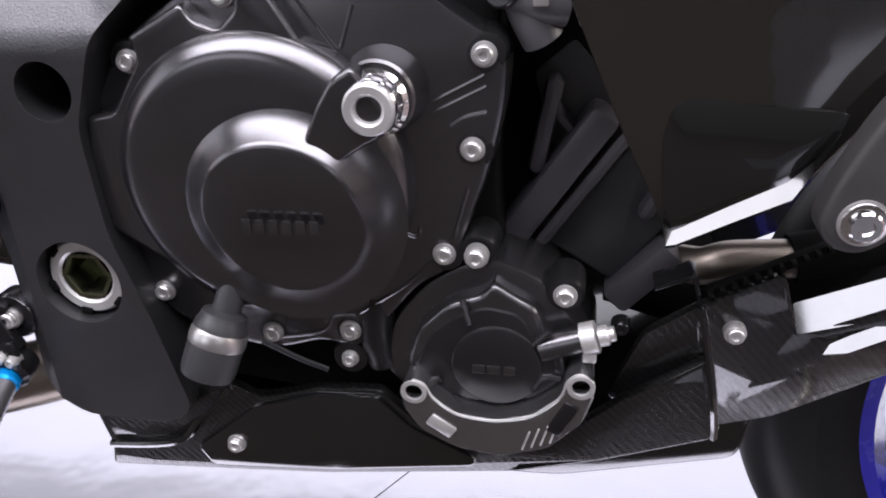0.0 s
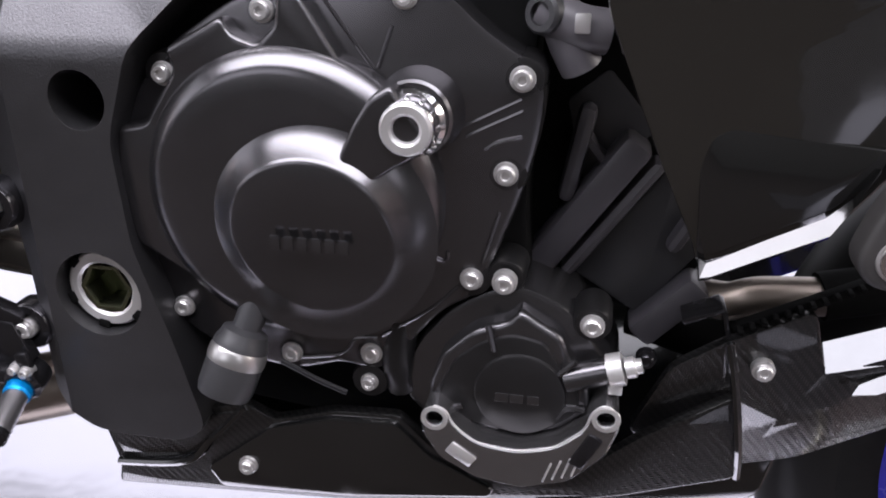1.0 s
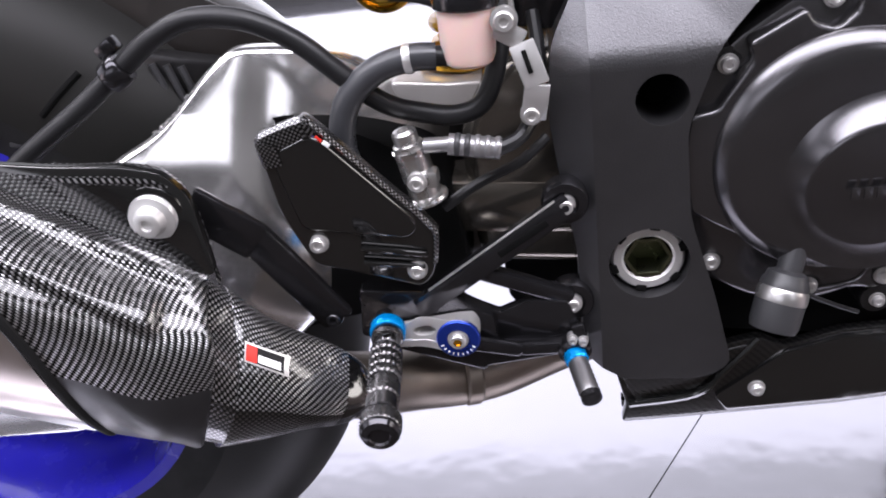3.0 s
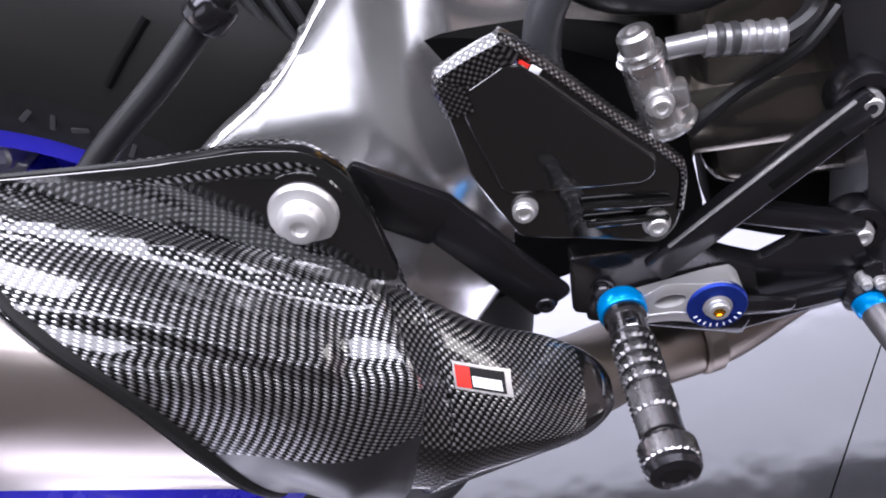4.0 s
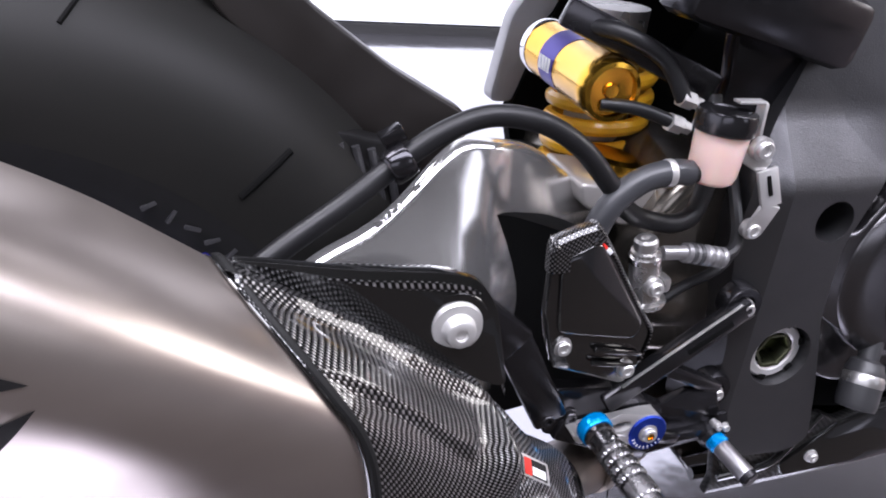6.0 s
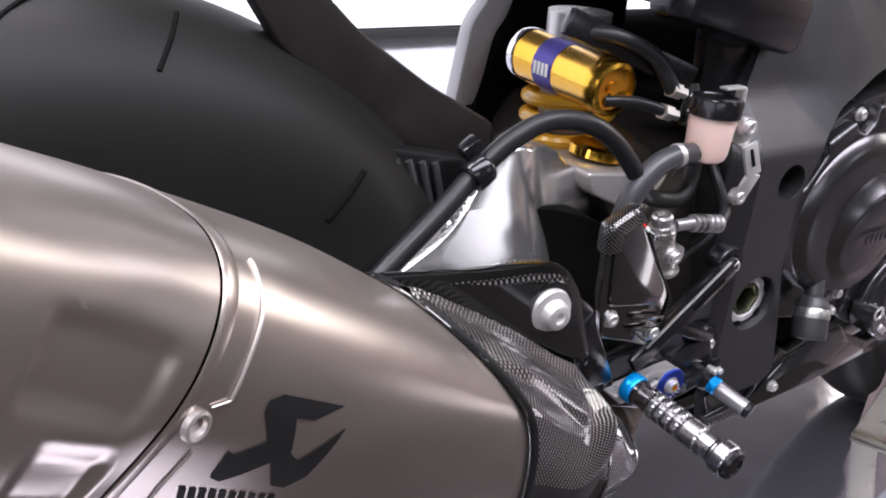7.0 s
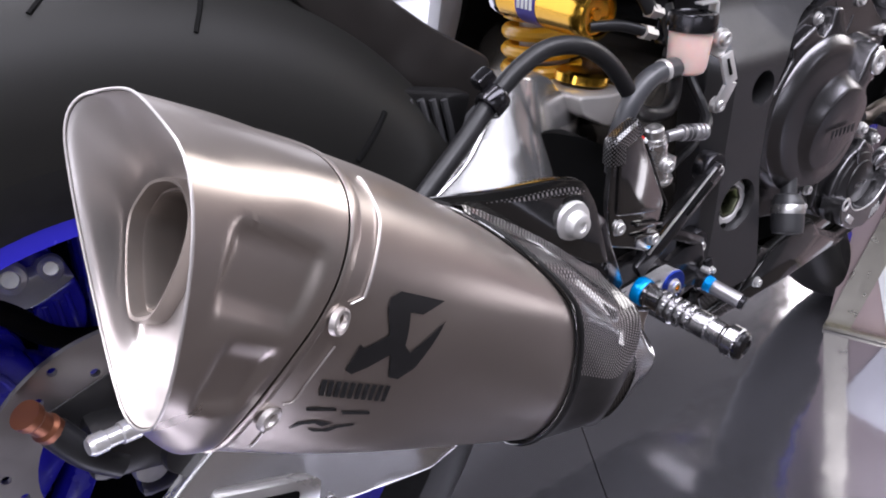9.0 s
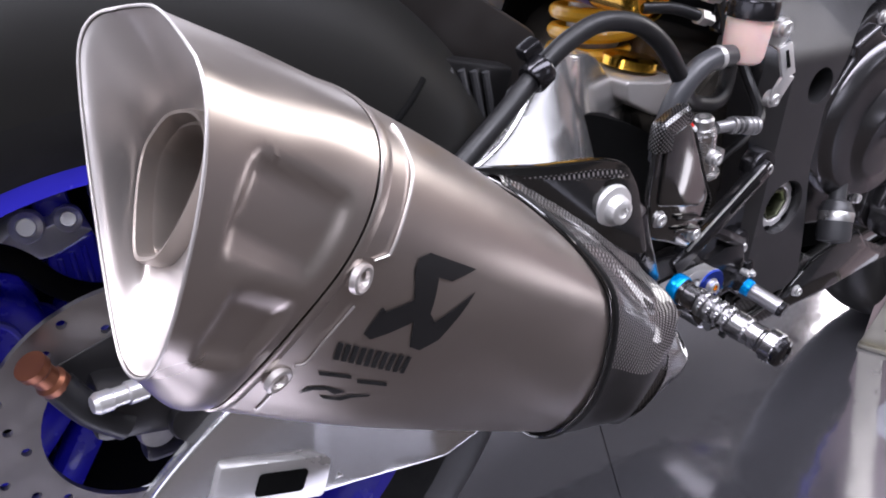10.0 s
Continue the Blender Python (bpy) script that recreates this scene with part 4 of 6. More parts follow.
# ---- swingarm ----
arm_out = rounded([(-0.150, 0.450), (-0.118, 0.505), (-0.140, 0.552), (-0.195, 0.588), (-0.208, 0.599), (-0.232, 0.611), (-0.258, 0.618), (-0.282, 0.620), (-0.300, 0.608), (-0.317, 0.592), (-0.334, 0.577), (-0.352, 0.566), (-0.394, 0.548), (-0.450, 0.490), (-0.500, 0.430), (-0.560, 0.400), (-0.590, 0.374), (-0.615, 0.350), (-0.640, 0.315), (-0.620, 0.282), (-0.506, 0.286), (-0.465, 0.301), (-0.417, 0.315), (-0.360, 0.335), (-0.300, 0.372), (-0.262, 0.400), (-0.225, 0.428), (-0.185, 0.445)], 0.022, 4)


def arm_lean(x, z):
    """The face leans in above its belly and folds inwards ahead of a slanting crease."""
    fwd = x + 0.283 - 0.23 * (z - 0.514)
    fold = 0.70 * (fwd + math.sqrt(fwd * fwd + 0.00012)) / 2
    top = z - 0.505
    return fold + 0.48 * (top + math.sqrt(top * top + 0.0008)) / 2 - 0.004 + 0.045 * min(1.0, max(0.0, (-0.40 - x) / 0.10))


def arm_shell():
    """The outer skin, cut finely so that it can bulge."""
    bm = plate(arm_out, -0.204, -0.192, bevel=0.004, seg=3)
    for i in range(24):
        bmesh.ops.bisect_plane(bm, geom=list(bm.verts) + list(bm.edges) + list(bm.faces), plane_co=(-0.13 - 0.016 * i, 0, 0), plane_no=(1, 0, 0))
    for i in range(20):
        bmesh.ops.bisect_plane(bm, geom=list(bm.verts) + list(bm.edges) + list(bm.faces), plane_co=(0, 0, 0.31 + 0.016 * i), plane_no=(0, 0, 1))
    for v in bm.verts:
        v.co.y += arm_lean(v.co.x, v.co.z)
    return bm


sw = part("swingarm", arm_shell(), ARM, bike, "bare aluminium swingarm with soft reflections")
part("top_weld", tube([(x, -0.198 + arm_lean(x, z), z - 0.002) for x, z in ((-0.150, 0.556), (-0.195, 0.586), (-0.232, 0.609), (-0.258, 0.616), (-0.279, 0.617), (-0.300, 0.606), (-0.317, 0.590))], 0.0030, 10, 6), ARM, sw)
rng_w = random.Random(4)
for i in range(9):
    k_ = i / 8
    x_, z_ = -0.306 - 0.042 * k_, 0.6005 - 0.033 * k_
    part("weld_bead", lathe((x_, -0.201 + arm_lean(x_, z_), z_ - rng_w.uniform(0.001, 0.004)), (-0.8, 0.1, -0.55), [(0.0012, -0.0042), (0.0022, -0.002), (0.0024 + rng_w.uniform(0, 0.0012), 0.001), (0.0010, 0.0042)], 8), ARM, sw)
# Added near-black filler paints the shade behind the arm's skin.
part("arm_shade_fill", plate(rounded([(-0.13, 0.42), (-0.14, 0.52), (-0.20, 0.555), (-0.26, 0.575), (-0.32, 0.555), (-0.38, 0.52), (-0.43, 0.45), (-0.40, 0.36), (-0.28, 0.39)], 0.02), -0.165, -0.110), VOID, sw)
# Far leg coloured near black to paint in its shade.
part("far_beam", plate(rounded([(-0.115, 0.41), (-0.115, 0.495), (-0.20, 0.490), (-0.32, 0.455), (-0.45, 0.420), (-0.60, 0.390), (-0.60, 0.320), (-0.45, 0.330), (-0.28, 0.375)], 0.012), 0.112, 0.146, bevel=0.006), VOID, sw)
part("cross_beam", box((-0.155, 0, 0.47), (0.07, 0.20, 0.14), 0.02), CASE, sw)
part("hinge_beam", beam((0.0, -0.125, 0.469), (-0.16, -0.128, 0.484), 0.046, 0.05, 0.01), BROWNCASE, sw)
part("adjuster_block", box((-0.530, -0.1635, 0.325), (0.095, 0.012, 0.042), 0.004, Matrix.Rotation(0.30, 3, "Y")), ALU, sw)
part("adjuster_slot", box((-0.525, -0.1702, 0.325), (0.040, 0.004, 0.020), 0.003, Matrix.Rotation(0.30, 3, "Y")), VOID, sw)
part("adjuster_bolt", lathe((-0.480, -0.166, 0.312), (1, 0, -0.25), [(0.0075, 0), (0.0075, 0.009), (0.0045, 0.010), (0.0045, 0.022), (0.0002, 0.022)], 6), STEEL, sw)
bolt(sw, -0.455, -0.166, 0.345, 0.008, ALU)
part("axle_nut", lathe((-0.566, -0.150, 0.362), (0, -1, 0), [(0.022, -0.01), (0.022, 0.006), (0.019, 0.009), (0.010, 0.009), (0.009, 0.002), (0.0002, 0.002)], 6), ALU, sw)
part("support_strut", merge(beam((-0.302, -0.240, 0.545), (-0.262, -0.236, 0.510), 0.030, 0.008), beam((-0.268, -0.236, 0.520), (-0.222, -0.226, 0.438), 0.026, 0.008)), BLACK, bike, "flat black silencer strut")

# ---- wheels ----
def ring_sweep(c, profile, n=96):
    """A wheel-shaped ring round the axle at c from (radius, y) pairs, closed."""
    bm = bmesh.new()
    rings = []
    for i in range(n):
        a = 2 * math.pi * i / n
        rings.append([bm.verts.new((c[0] + r * math.cos(a), c[1] + y, c[2] + r * math.sin(a))) for r, y in profile])
    k = len(profile)
    for i in range(n):
        a, b = rings[i - 1], rings[i]
        for j in range(k):
            bm.faces.new((a[j - 1], a[j], b[j], b[j - 1]))
    return bm


def wheel(name, c, rim_r, tyre_r, half, shoulder, label, web=0.0):
    """A tyred wheel round the axle at c; its spokes stand inwards of the middle by web."""
    w = tagged(new(name), label)
    w.parent = bike
    tread = [(shoulder + (tyre_r - shoulder) * math.sin(math.pi * i / 20) ** 0.85, -half * math.cos(math.pi * i / 20)) for i in range(21)]
    inner = [(r - 0.006, y * 0.95) for r, y in reversed(tread)]
    part("tyre", ring_sweep(c, [*tread, *inner], 160), RUBBER, w, "worn slick sports tyre", )
    for s in (-1, 1):
        part("sidewall", ring_sweep(c, [(shoulder + 0.0010, s * half * 1.002), (shoulder - 0.012, s * half * 0.99), (shoulder - 0.022, s * half * 0.95), (rim_r - 0.004, s * half * 0.86), (rim_r - 0.004, s * half * 0.78), (shoulder - 0.020, s * half * 0.80)], 128), SIDEWALL, w)
    h = half * 0.88
    part("rim", ring_sweep(c, [(rim_r + 0.006, -h), (rim_r + 0.006, -h + 0.008), (rim_r - 0.010, -h + 0.014), (rim_r - 0.022, -h * 0.3), (rim_r - 0.022, h * 0.3), (rim_r - 0.010, h - 0.014), (rim_r + 0.006, h - 0.008), (rim_r + 0.006, h), (rim_r - 0.012, h), (rim_r - 0.030, h * 0.3), (rim_r - 0.034, 0), (rim_r - 0.030, -h * 0.3), (rim_r - 0.012, -h)]), BLUE, w, "blue painted rim")
    for i in range(5):
        for s in (-0.13, 0.13):
            a = 2 * math.pi * i / 5 + 0.35
            p = Vector((c[0] + 0.045 * math.cos(a + s * 2.5), c[1] + web, c[2] + 0.045 * math.sin(a + s * 2.5)))
            q = Vector((c[0] + (rim_r - 0.026) * math.cos(a + s), c[1] + web, c[2] + (rim_r - 0.026) * math.sin(a + s)))
            part("spoke", beam(p, q, 0.026, 0.040, 0.009), BLUE, w)
    part("hub", lathe((c[0], c[1] + web - 0.06, c[2]), (0, 1, 0), [(0.030, 0), (0.045, 0.012), (0.050, 0.03), (0.050, 0.09), (0.045, 0.108), (0.030, 0.12)], 40), BLUE, w)
    part("axle", lathe((c[0], c[1] - 0.07, c[2]), (0, 1, 0), [(0.0002, 0), (0.012, 0), (0.014, 0.004), (0.014, 0.22), (0.0002, 0.22)], 24), STEEL, w)
    return w


RW, FW = (-0.600, -0.065, 0.380), (0.735, 0.0, 0.300)
rw = wheel("rear_wheel", RW, 0.216, 0.356, 0.100, 0.250, "blue wheel with a wide slick tyre", 0.065)


def tread_at(r, y, deg, lift=0.0):
    a = math.radians(deg)
    rr = 0.250 + 0.106 * max(0.0, 1 - (y / 0.100) ** 2) ** 0.425 + lift
    return (RW[0] + rr * math.cos(a), RW[1] + y, RW[2] + rr * math.sin(a))


for path_ in (((-0.071, 91.7), (-0.053, 87.9), (-0.040, 85), (-0.022, 81.6)), ((-0.044, 73.8), (-0.065, 74.8), (-0.081, 76.1)), ((-0.069, 114), (-0.081, 114.6), (-0.091, 115.2))):
    part("sipe", tube([tread_at(0, y, d, 0.0002) for y, d in path_], 0.0016, 6, 6), VOID, rw)
part("sipe", tube([tread_at(0, y, d, 0.0002) for y, d in ((-0.086, 49.2), (-0.092, 49.7), (-0.096, 50.2), (-0.099, 50.8))], 0.0024, 8, 6), VOID, rw)
for i in range(5):
    a_ = math.radians(46 + i * 3.6)
    part("sidewall_mark", box((RW[0] + 0.236 * math.cos(a_), RW[1] - 0.0985, RW[2] + 0.236 * math.sin(a_)), (0.010, 0.002, 0.003), 0.0004, Matrix.Rotation(-a_ + 0.6 * (i % 3), 3, "Y")), RIBBED, rw)
fw = wheel("front_wheel", FW, 0.216, 0.300, 0.060, 0.245, "blue front wheel")


def disc(c, y, r0, r1, parent, holes=28):
    bm = plate(circle(c[0], c[2], r1, 64), y - 0.0025, y + 0.0025, holes=[circle(c[0], c[2], r0, 48)] + [circle(c[0] + (r1 - 0.008 - 0.010 * (i % 3)) * math.cos(2 * math.pi * i / holes), c[2] + (r1 - 0.008 - 0.010 * (i % 3)) * math.sin(2 * math.pi * i / holes), 0.0035, 10) for i in range(holes)])
    return part("brake_disc", bm, mat("worn_disc_steel", (0.36, 0.34, 0.33), 0.36, metal=1.0, scale=60), parent, "drilled steel brake disc")


disc(RW, -0.108, 0.072, 0.110, rw)
disc(FW, -0.075, 0.110, 0.160, fw, 40)
# Added black disc paints the dark seen behind the spokes.
part("dark_backdrop_disc", lathe((RW[0], 0.030, RW[2]), (0, 1, 0), [(0.0002, 0), (0.196, 0), (0.200, 0.004), (0.200, 0.016), (0.0002, 0.016)], 64), VOID, rw)
part("hub_casting", plate(rounded([(-0.6700, 0.4975), (-0.6554, 0.5088), (-0.6458, 0.5122), (-0.6377, 0.5067), (-0.628, 0.5089), (-0.6253, 0.5136), (-0.6185, 0.5143), (-0.6116, 0.5096), (-0.612, 0.5028), (-0.603, 0.4988), (-0.6216, 0.4894), (-0.636, 0.4829), (-0.6560, 0.4850)], 0.005, 4), -0.036, -0.004, bevel=0.006, seg=4), ALU, rw, "bright cast aluminium hub piece")
for x, z, r_ in ((-0.6464, 0.5095, 0.0118), (-0.6190, 0.5098, 0.0098)):
    part("hub_boss", lathe((x, -0.034, z), (-0.15, -1, 0.35), [(r_, -0.012), (r_ * 1.02, 0.0), (r_ * 0.92, 0.0035), (r_ * 0.60, 0.0052), (r_ * 0.52, 0.0040), (0.0002, 0.0038)], 24), ALU, rw)
part("spoke_lug", plate(rounded([(-0.637, 0.4840), (-0.604, 0.4985), (-0.600, 0.4720), (-0.6052, 0.4480), (-0.6183, 0.4370), (-0.6384, 0.4500)], 0.008, 4), -0.034, 0.010, bevel=0.009, seg=4), BLUE, rw)
for i in range(3):
    part("lug_rib", tube([(-0.6300 + i * 0.0085, -0.034, 0.4800 + i * 0.0035), (-0.6290 + i * 0.0088, -0.0355, 0.4650 + i * 0.001), (-0.6270 + i * 0.0085, -0.034, 0.4490)], 0.0022, 8, 4), BLUE, rw)
part("spoke_lug", plate(rounded([(-0.700, 0.4600), (-0.6725, 0.4586), (-0.6554, 0.4510), (-0.6453, 0.4331), (-0.6540, 0.4130), (-0.6615, 0.3976), (-0.6725, 0.3805), (-0.6727, 0.3587), (-0.700, 0.3500)], 0.012, 4), -0.036, 0.010, bevel=0.012, seg=4), BLUE, rw)
part("lug_groove", tube([(-0.690, -0.0362, 0.446), (-0.672, -0.0372, 0.436), (-0.664, -0.0372, 0.418)], 0.003, 8, 5), mat("pale_blue_edge", (0.16, 0.15, 0.62), 0.2, metal=0.3), rw)
part("torque_bar", tube([(-0.705, -0.060, 0.512), (-0.673, -0.060, 0.507), (-0.655, -0.060, 0.4950), (-0.6377, -0.060, 0.4736), (-0.6173, -0.060, 0.4606), (-0.590, -0.062, 0.455)], 0.0085, 12, 5), VOID, bike)
cal = part("rear_caliper", merge(box((-0.60, -0.122, 0.405), (0.080, 0.045, 0.040), 0.008, Matrix.Rotation(0.2, 3, "Y")), lathe((-0.575, -0.150, 0.392), (0, 1, 0), [(0.0002, 0), (0.018, 0), (0.020, 0.004), (0.020, 0.03)], 28), box((-0.585, -0.118, 0.372), (0.05, 0.02, 0.05), 0.006)), CASE, bike, "black rear brake caliper")
part("bleed_nipple", lathe((-0.622, -0.152, 0.434), (-1, -0.2, 0.10), [(0.0080, -0.016), (0.0080, -0.004), (0.0065, -0.003), (0.0065, 0.006), (0.0075, 0.007), (0.0075, 0.016), (0.0055, 0.019), (0.0002, 0.019)], 14), ALU, cal)
part("line_union", lathe((-0.659, -0.134, 0.448), (-0.45, -0.2, 0.85), [(0.010, -0.008), (0.0105, 0), (0.0085, 0.003), (0.0085, 0.012), (0.0105, 0.015), (0.0105, 0.021), (0.0002, 0.021)], 20), COPPER, cal)
part("line_end", tube([(-0.655, -0.132, 0.441), (-0.640, -0.137, 0.418), (-0.620, -0.14, 0.400)], 0.011, 14, 5), HOSE, cal)
part("abs_bracket", plate(rounded([(-0.66, 0.44), (-0.60, 0.46), (-0.56, 0.44), (-0.555, 0.40), (-0.62, 0.40)], 0.008), -0.112, -0.104, bevel=0.002), CASE, cal)

# ---- rear mudguard and tail ----
def hugger_shell(r, a0, a1, half, n=26):
    rings = []
    for i in range(n + 1):
        a = math.radians(a0 + (a1 - a0) * i / n)
        ring = []
        for j in range(13):
            t = -1 + 2 * j / 12
            rr = r - 0.035 * t * t
            ring.append((rr, half * t, a))
        for j in range(12, -1, -1):
            t = -1 + 2 * j / 12
            ring.append((r - 0.035 * t * t - 0.003, half * t * 0.98, a))
        rings.append([Vector((-0.566 + rr * math.cos(an), y, 0.357 + rr * math.sin(an))) for rr, y, an in ring])
    return loft(rings, (True, True))


part("hugger", hugger_shell(0.364, 6, 50, 0.098), TWILL, bike, "carbon rear mudguard close to the tyre")
part("hugger_side", plate(rounded([(-0.485, 0.770), (-0.440, 0.757), (-0.380, 0.697), (-0.324, 0.657), (-0.262, 0.622), (-0.270, 0.592), (-0.300, 0.570), (-0.354, 0.600), (-0.378, 0.641), (-0.436, 0.687)], 0.010), -0.106, -0.085, bevel=0.005, seg=3), mat("matt_dark_carbon", (0.014, 0.012, 0.011), 0.40, bump=0.05), bike, "dark matt carbon mudguard panel")
gait = part("hugger_gaiter", plate(rounded([(-0.38, 0.623), (-0.3, 0.605), (-0.311, 0.57), (-0.34, 0.532), (-0.353, 0.545), (-0.371, 0.588)], 0.006), -0.128, -0.112, bevel=0.004), CASE, bike, "dark ribbed rubber gaiter")
for i in range(5):
    part("fold", tube([(-0.374 + i * 0.011, -0.130, 0.614 - i * 0.002), (-0.362 + i * 0.010, -0.131, 0.579 - i * 0.002), (-0.345 + i * 0.006, -0.128, 0.544 + i * 0.003)], 0.0030, 8, 5), RIBBED, gait)
part("subframe_cover", plate(rounded([(-0.088, 0.612), (-0.055, 0.606), (-0.020, 0.640), (-0.010, 0.700), (-0.085, 0.700), (-0.080, 0.660)], 0.006), -0.142, -0.130, bevel=0.003), BLACK, bike, "black subframe cover plate")
part("tail_underside", plate(rounded([(-0.45, 0.86), (-0.12, 0.76), (0.02, 0.80), (0.05, 0.95), (-0.50, 1.0)], 0.02), -0.14, 0.14, bevel=0.02), GLOSS, bike)
part("seat_stay", beam((-0.145, -0.155, 0.735), (0.0, -0.150, 0.700), 0.05, 0.05, 0.01), BLACK, bike)
part("far_panel", plate(rounded([(-0.17, 0.57), (-0.155, 0.66), (-0.11, 0.715), (0.02, 0.72), (0.02, 0.70), (-0.09, 0.69), (-0.125, 0.645), (-0.14, 0.57)], 0.012), 0.105, 0.125, bevel=0.004), mat("light_grey_cover", (0.45, 0.45, 0.47), 0.4), bike)
# Added black sheet paints the dark inside the grey arch.
part("far_shade_sheet", plate([(-0.15, 0.56), (-0.10, 0.70), (0.05, 0.72), (0.05, 0.45), (-0.12, 0.45)], 0.10, 0.118), VOID, bike)

# ---- rear shock ----
can = part("shock_canister", lathe((-0.172, -0.020, 0.655), (0.02, -1, -0.04), [(0.0002, 0), (0.020, 0), (0.0228, 0.004), (0.0228, 0.100), (0.0232, 0.101), (0.0232, 0.112), (0.0218, 0.116), (0.0185, 0.117), (0.0175, 0.113), (0.006, 0.112), (0.005, 0.1145), (0.0002, 0.1145)], 48), GOLD, bike, "gold anodised shock canister with a printed band")
part("print_band", lathe((-0.172, -0.020, 0.655), (0.02, -1, -0.04), [(0.0230, 0.034), (0.0230, 0.060)], 48, cap=False), PRINTBLUE, can)
part("end_ring", lathe((-0.172, -0.020, 0.655), (0.02, -1, -0.04), [(0.0232, -0.003), (0.0237, 0), (0.0237, 0.004), (0.0232, 0.006)], 48), CHROME, can)
for i in range(4):
    a = math.radians(112 + i * 0)
    part("band_mark", box((-0.172 - 0.0229, -0.062 - 0.0055 * (i - 1.5) - 0.006, 0.6535), (0.0008, 0.0035, 0.011), 0.0002), WHITE, can)
coil_pts = [(-0.112 + 0.040 * math.cos(t), -0.012 + 0.040 * math.sin(t), 0.505 + 0.019 * t / 6.283) for t in [i * 0.26 for i in range(170)]]
spring = part("shock_spring", tube(coil_pts, 0.0072, 10, 0), YELLOW, bike, "yellow shock absorber spring")
part("shock_body", lathe((-0.112, -0.012, 0.47), (0, 0, 1), [(0.020, 0), (0.020, 0.10), (0.028, 0.11), (0.030, 0.22), (0.0002, 0.22)], 28), ALU, spring)
part("spring_seat", lathe((-0.112, -0.012, 0.500), (0, 0, 1), [(0.030, -0.006), (0.047, -0.004), (0.047, 0.004), (0.030, 0.006)], 40), GOLD, spring)
part("reservoir_feed", tube([(-0.185, -0.10, 0.690), (-0.165, -0.125, 0.690), (-0.135, -0.140, 0.675), (-0.120, -0.150, 0.650)], 0.0065, 12), HOSE, bike)
part("reservoir_feed", tube([(-0.175, -0.13, 0.640), (-0.150, -0.140, 0.640), (-0.125, -0.150, 0.633)], 0.005, 12), HOSE, bike)
for x, z in ((-0.118, 0.650), (-0.123, 0.632)):
    part("feed_nut", lathe((x, -0.150, z), (1, 0, -0.3), [(0.0070, -0.006), (0.0070, 0.004), (0.005, 0.006), (0.005, 0.012)], 6), STEEL, bike)
part("inner_bracket", beam((-0.20, -0.10, 0.700), (-0.09, -0.14, 0.655), 0.022, 0.012, 0.003), BLACK, bike)
part("linkage_block", plate(rounded([(-0.178, 0.578), (-0.135, 0.572), (-0.105, 0.572), (-0.100, 0.545), (-0.135, 0.540), (-0.172, 0.558)], 0.006), -0.128, -0.06, bevel=0.005, seg=3), mat("grey_linkage_casting", (0.50, 0.48, 0.46), 0.38, metal=0.6), bike, "grey cast linkage block")
part("preload_ring", lathe((-0.132, -0.085, 0.580), (0.15, 0.0, 1), [(0.020, -0.006), (0.0265, -0.005), (0.0265, 0.003), (0.022, 0.006), (0.016, 0.006)], 32), GOLD, spring)
part("gearbox_back", plate(rounded([(-0.125, 0.43), (-0.02, 0.42), (-0.02, 0.60), (-0.10, 0.59), (-0.13, 0.54)], 0.02), -0.148, 0.10, bevel=0.012, seg=4), BROWNCASE, bike)
# Added near-black block closes a bright gap and paints the shade there.
part("linkage_shade_block", plate(rounded([(-0.112, 0.335), (-0.116, 0.425), (-0.02, 0.425), (0.02, 0.40), (0.02, 0.310), (-0.06, 0.310)], 0.012), -0.062, -0.020, bevel=0.006), VOID, bike, "near-black block added in place of the shaded linkage")

# ---- silencer ----
AX, UP, OUT = Vector((0.8091, 0.3097, -0.4995)), Vector((0.4665, 0.1785, 0.8663)), Vector((0.3574, -0.9339, 0.0))
ORI = Vector((-0.60, -0.33, 0.64))


def S(v, u, s):
    return ORI + OUT * v + UP * u + AX * s


def ring(ctrl, s=None, k=3):
    return chaikin([S(*(c if len(c) == 3 else (*c, s))) for c in ctrl], k)


OUTLET = [(-0.0272, 0.0473, -0.0600), (-0.0117, 0.0586, -0.0499), (0.0291, 0.0551, -0.0706), (0.0682, 0.0357, -0.0756), (0.0615, -0.0424, -0.0580), (0.0323, -0.0582, -0.0442), (0.0110, -0.0415, -0.0415), (-0.0203, 0.0157, -0.0513)]
MIDCAP = [(-0.0364, 0.0494, -0.0259), (-0.0028, 0.0609, -0.0216), (0.0520, 0.0524, -0.0295), (0.0702, 0.0235, -0.0331), (0.0597, -0.0426, -0.0305), (0.0341, -0.0736, -0.0257), (0.0029, -0.0415, -0.0236), (-0.0320, 0.0132, -0.0252)]
SEAM = [(-0.0432, 0.0533, 0.0005), (-0.0064, 0.0593, 0.0097), (0.0598, 0.0540, 0.0), (0.0772, 0.0140, -0.0050), (0.0575, -0.0380, -0.0100), (0.0308, -0.0790, -0.0060), (-0.0068, -0.0443, -0.0030), (-0.0381, 0.0101, -0.0018)]
MID = [(-0.0383, 0.0499, 0.0919), (0.0, 0.0589, 0.0946), (0.0711, 0.0439, 0.0919), (0.0860, 0.0054, 0.0897), (0.0658, -0.0447, 0.0908), (0.0405, -0.0892, 0.0921), (0.0049, -0.0519, 0.0893), (-0.0348, 0.0073, 0.0904)]
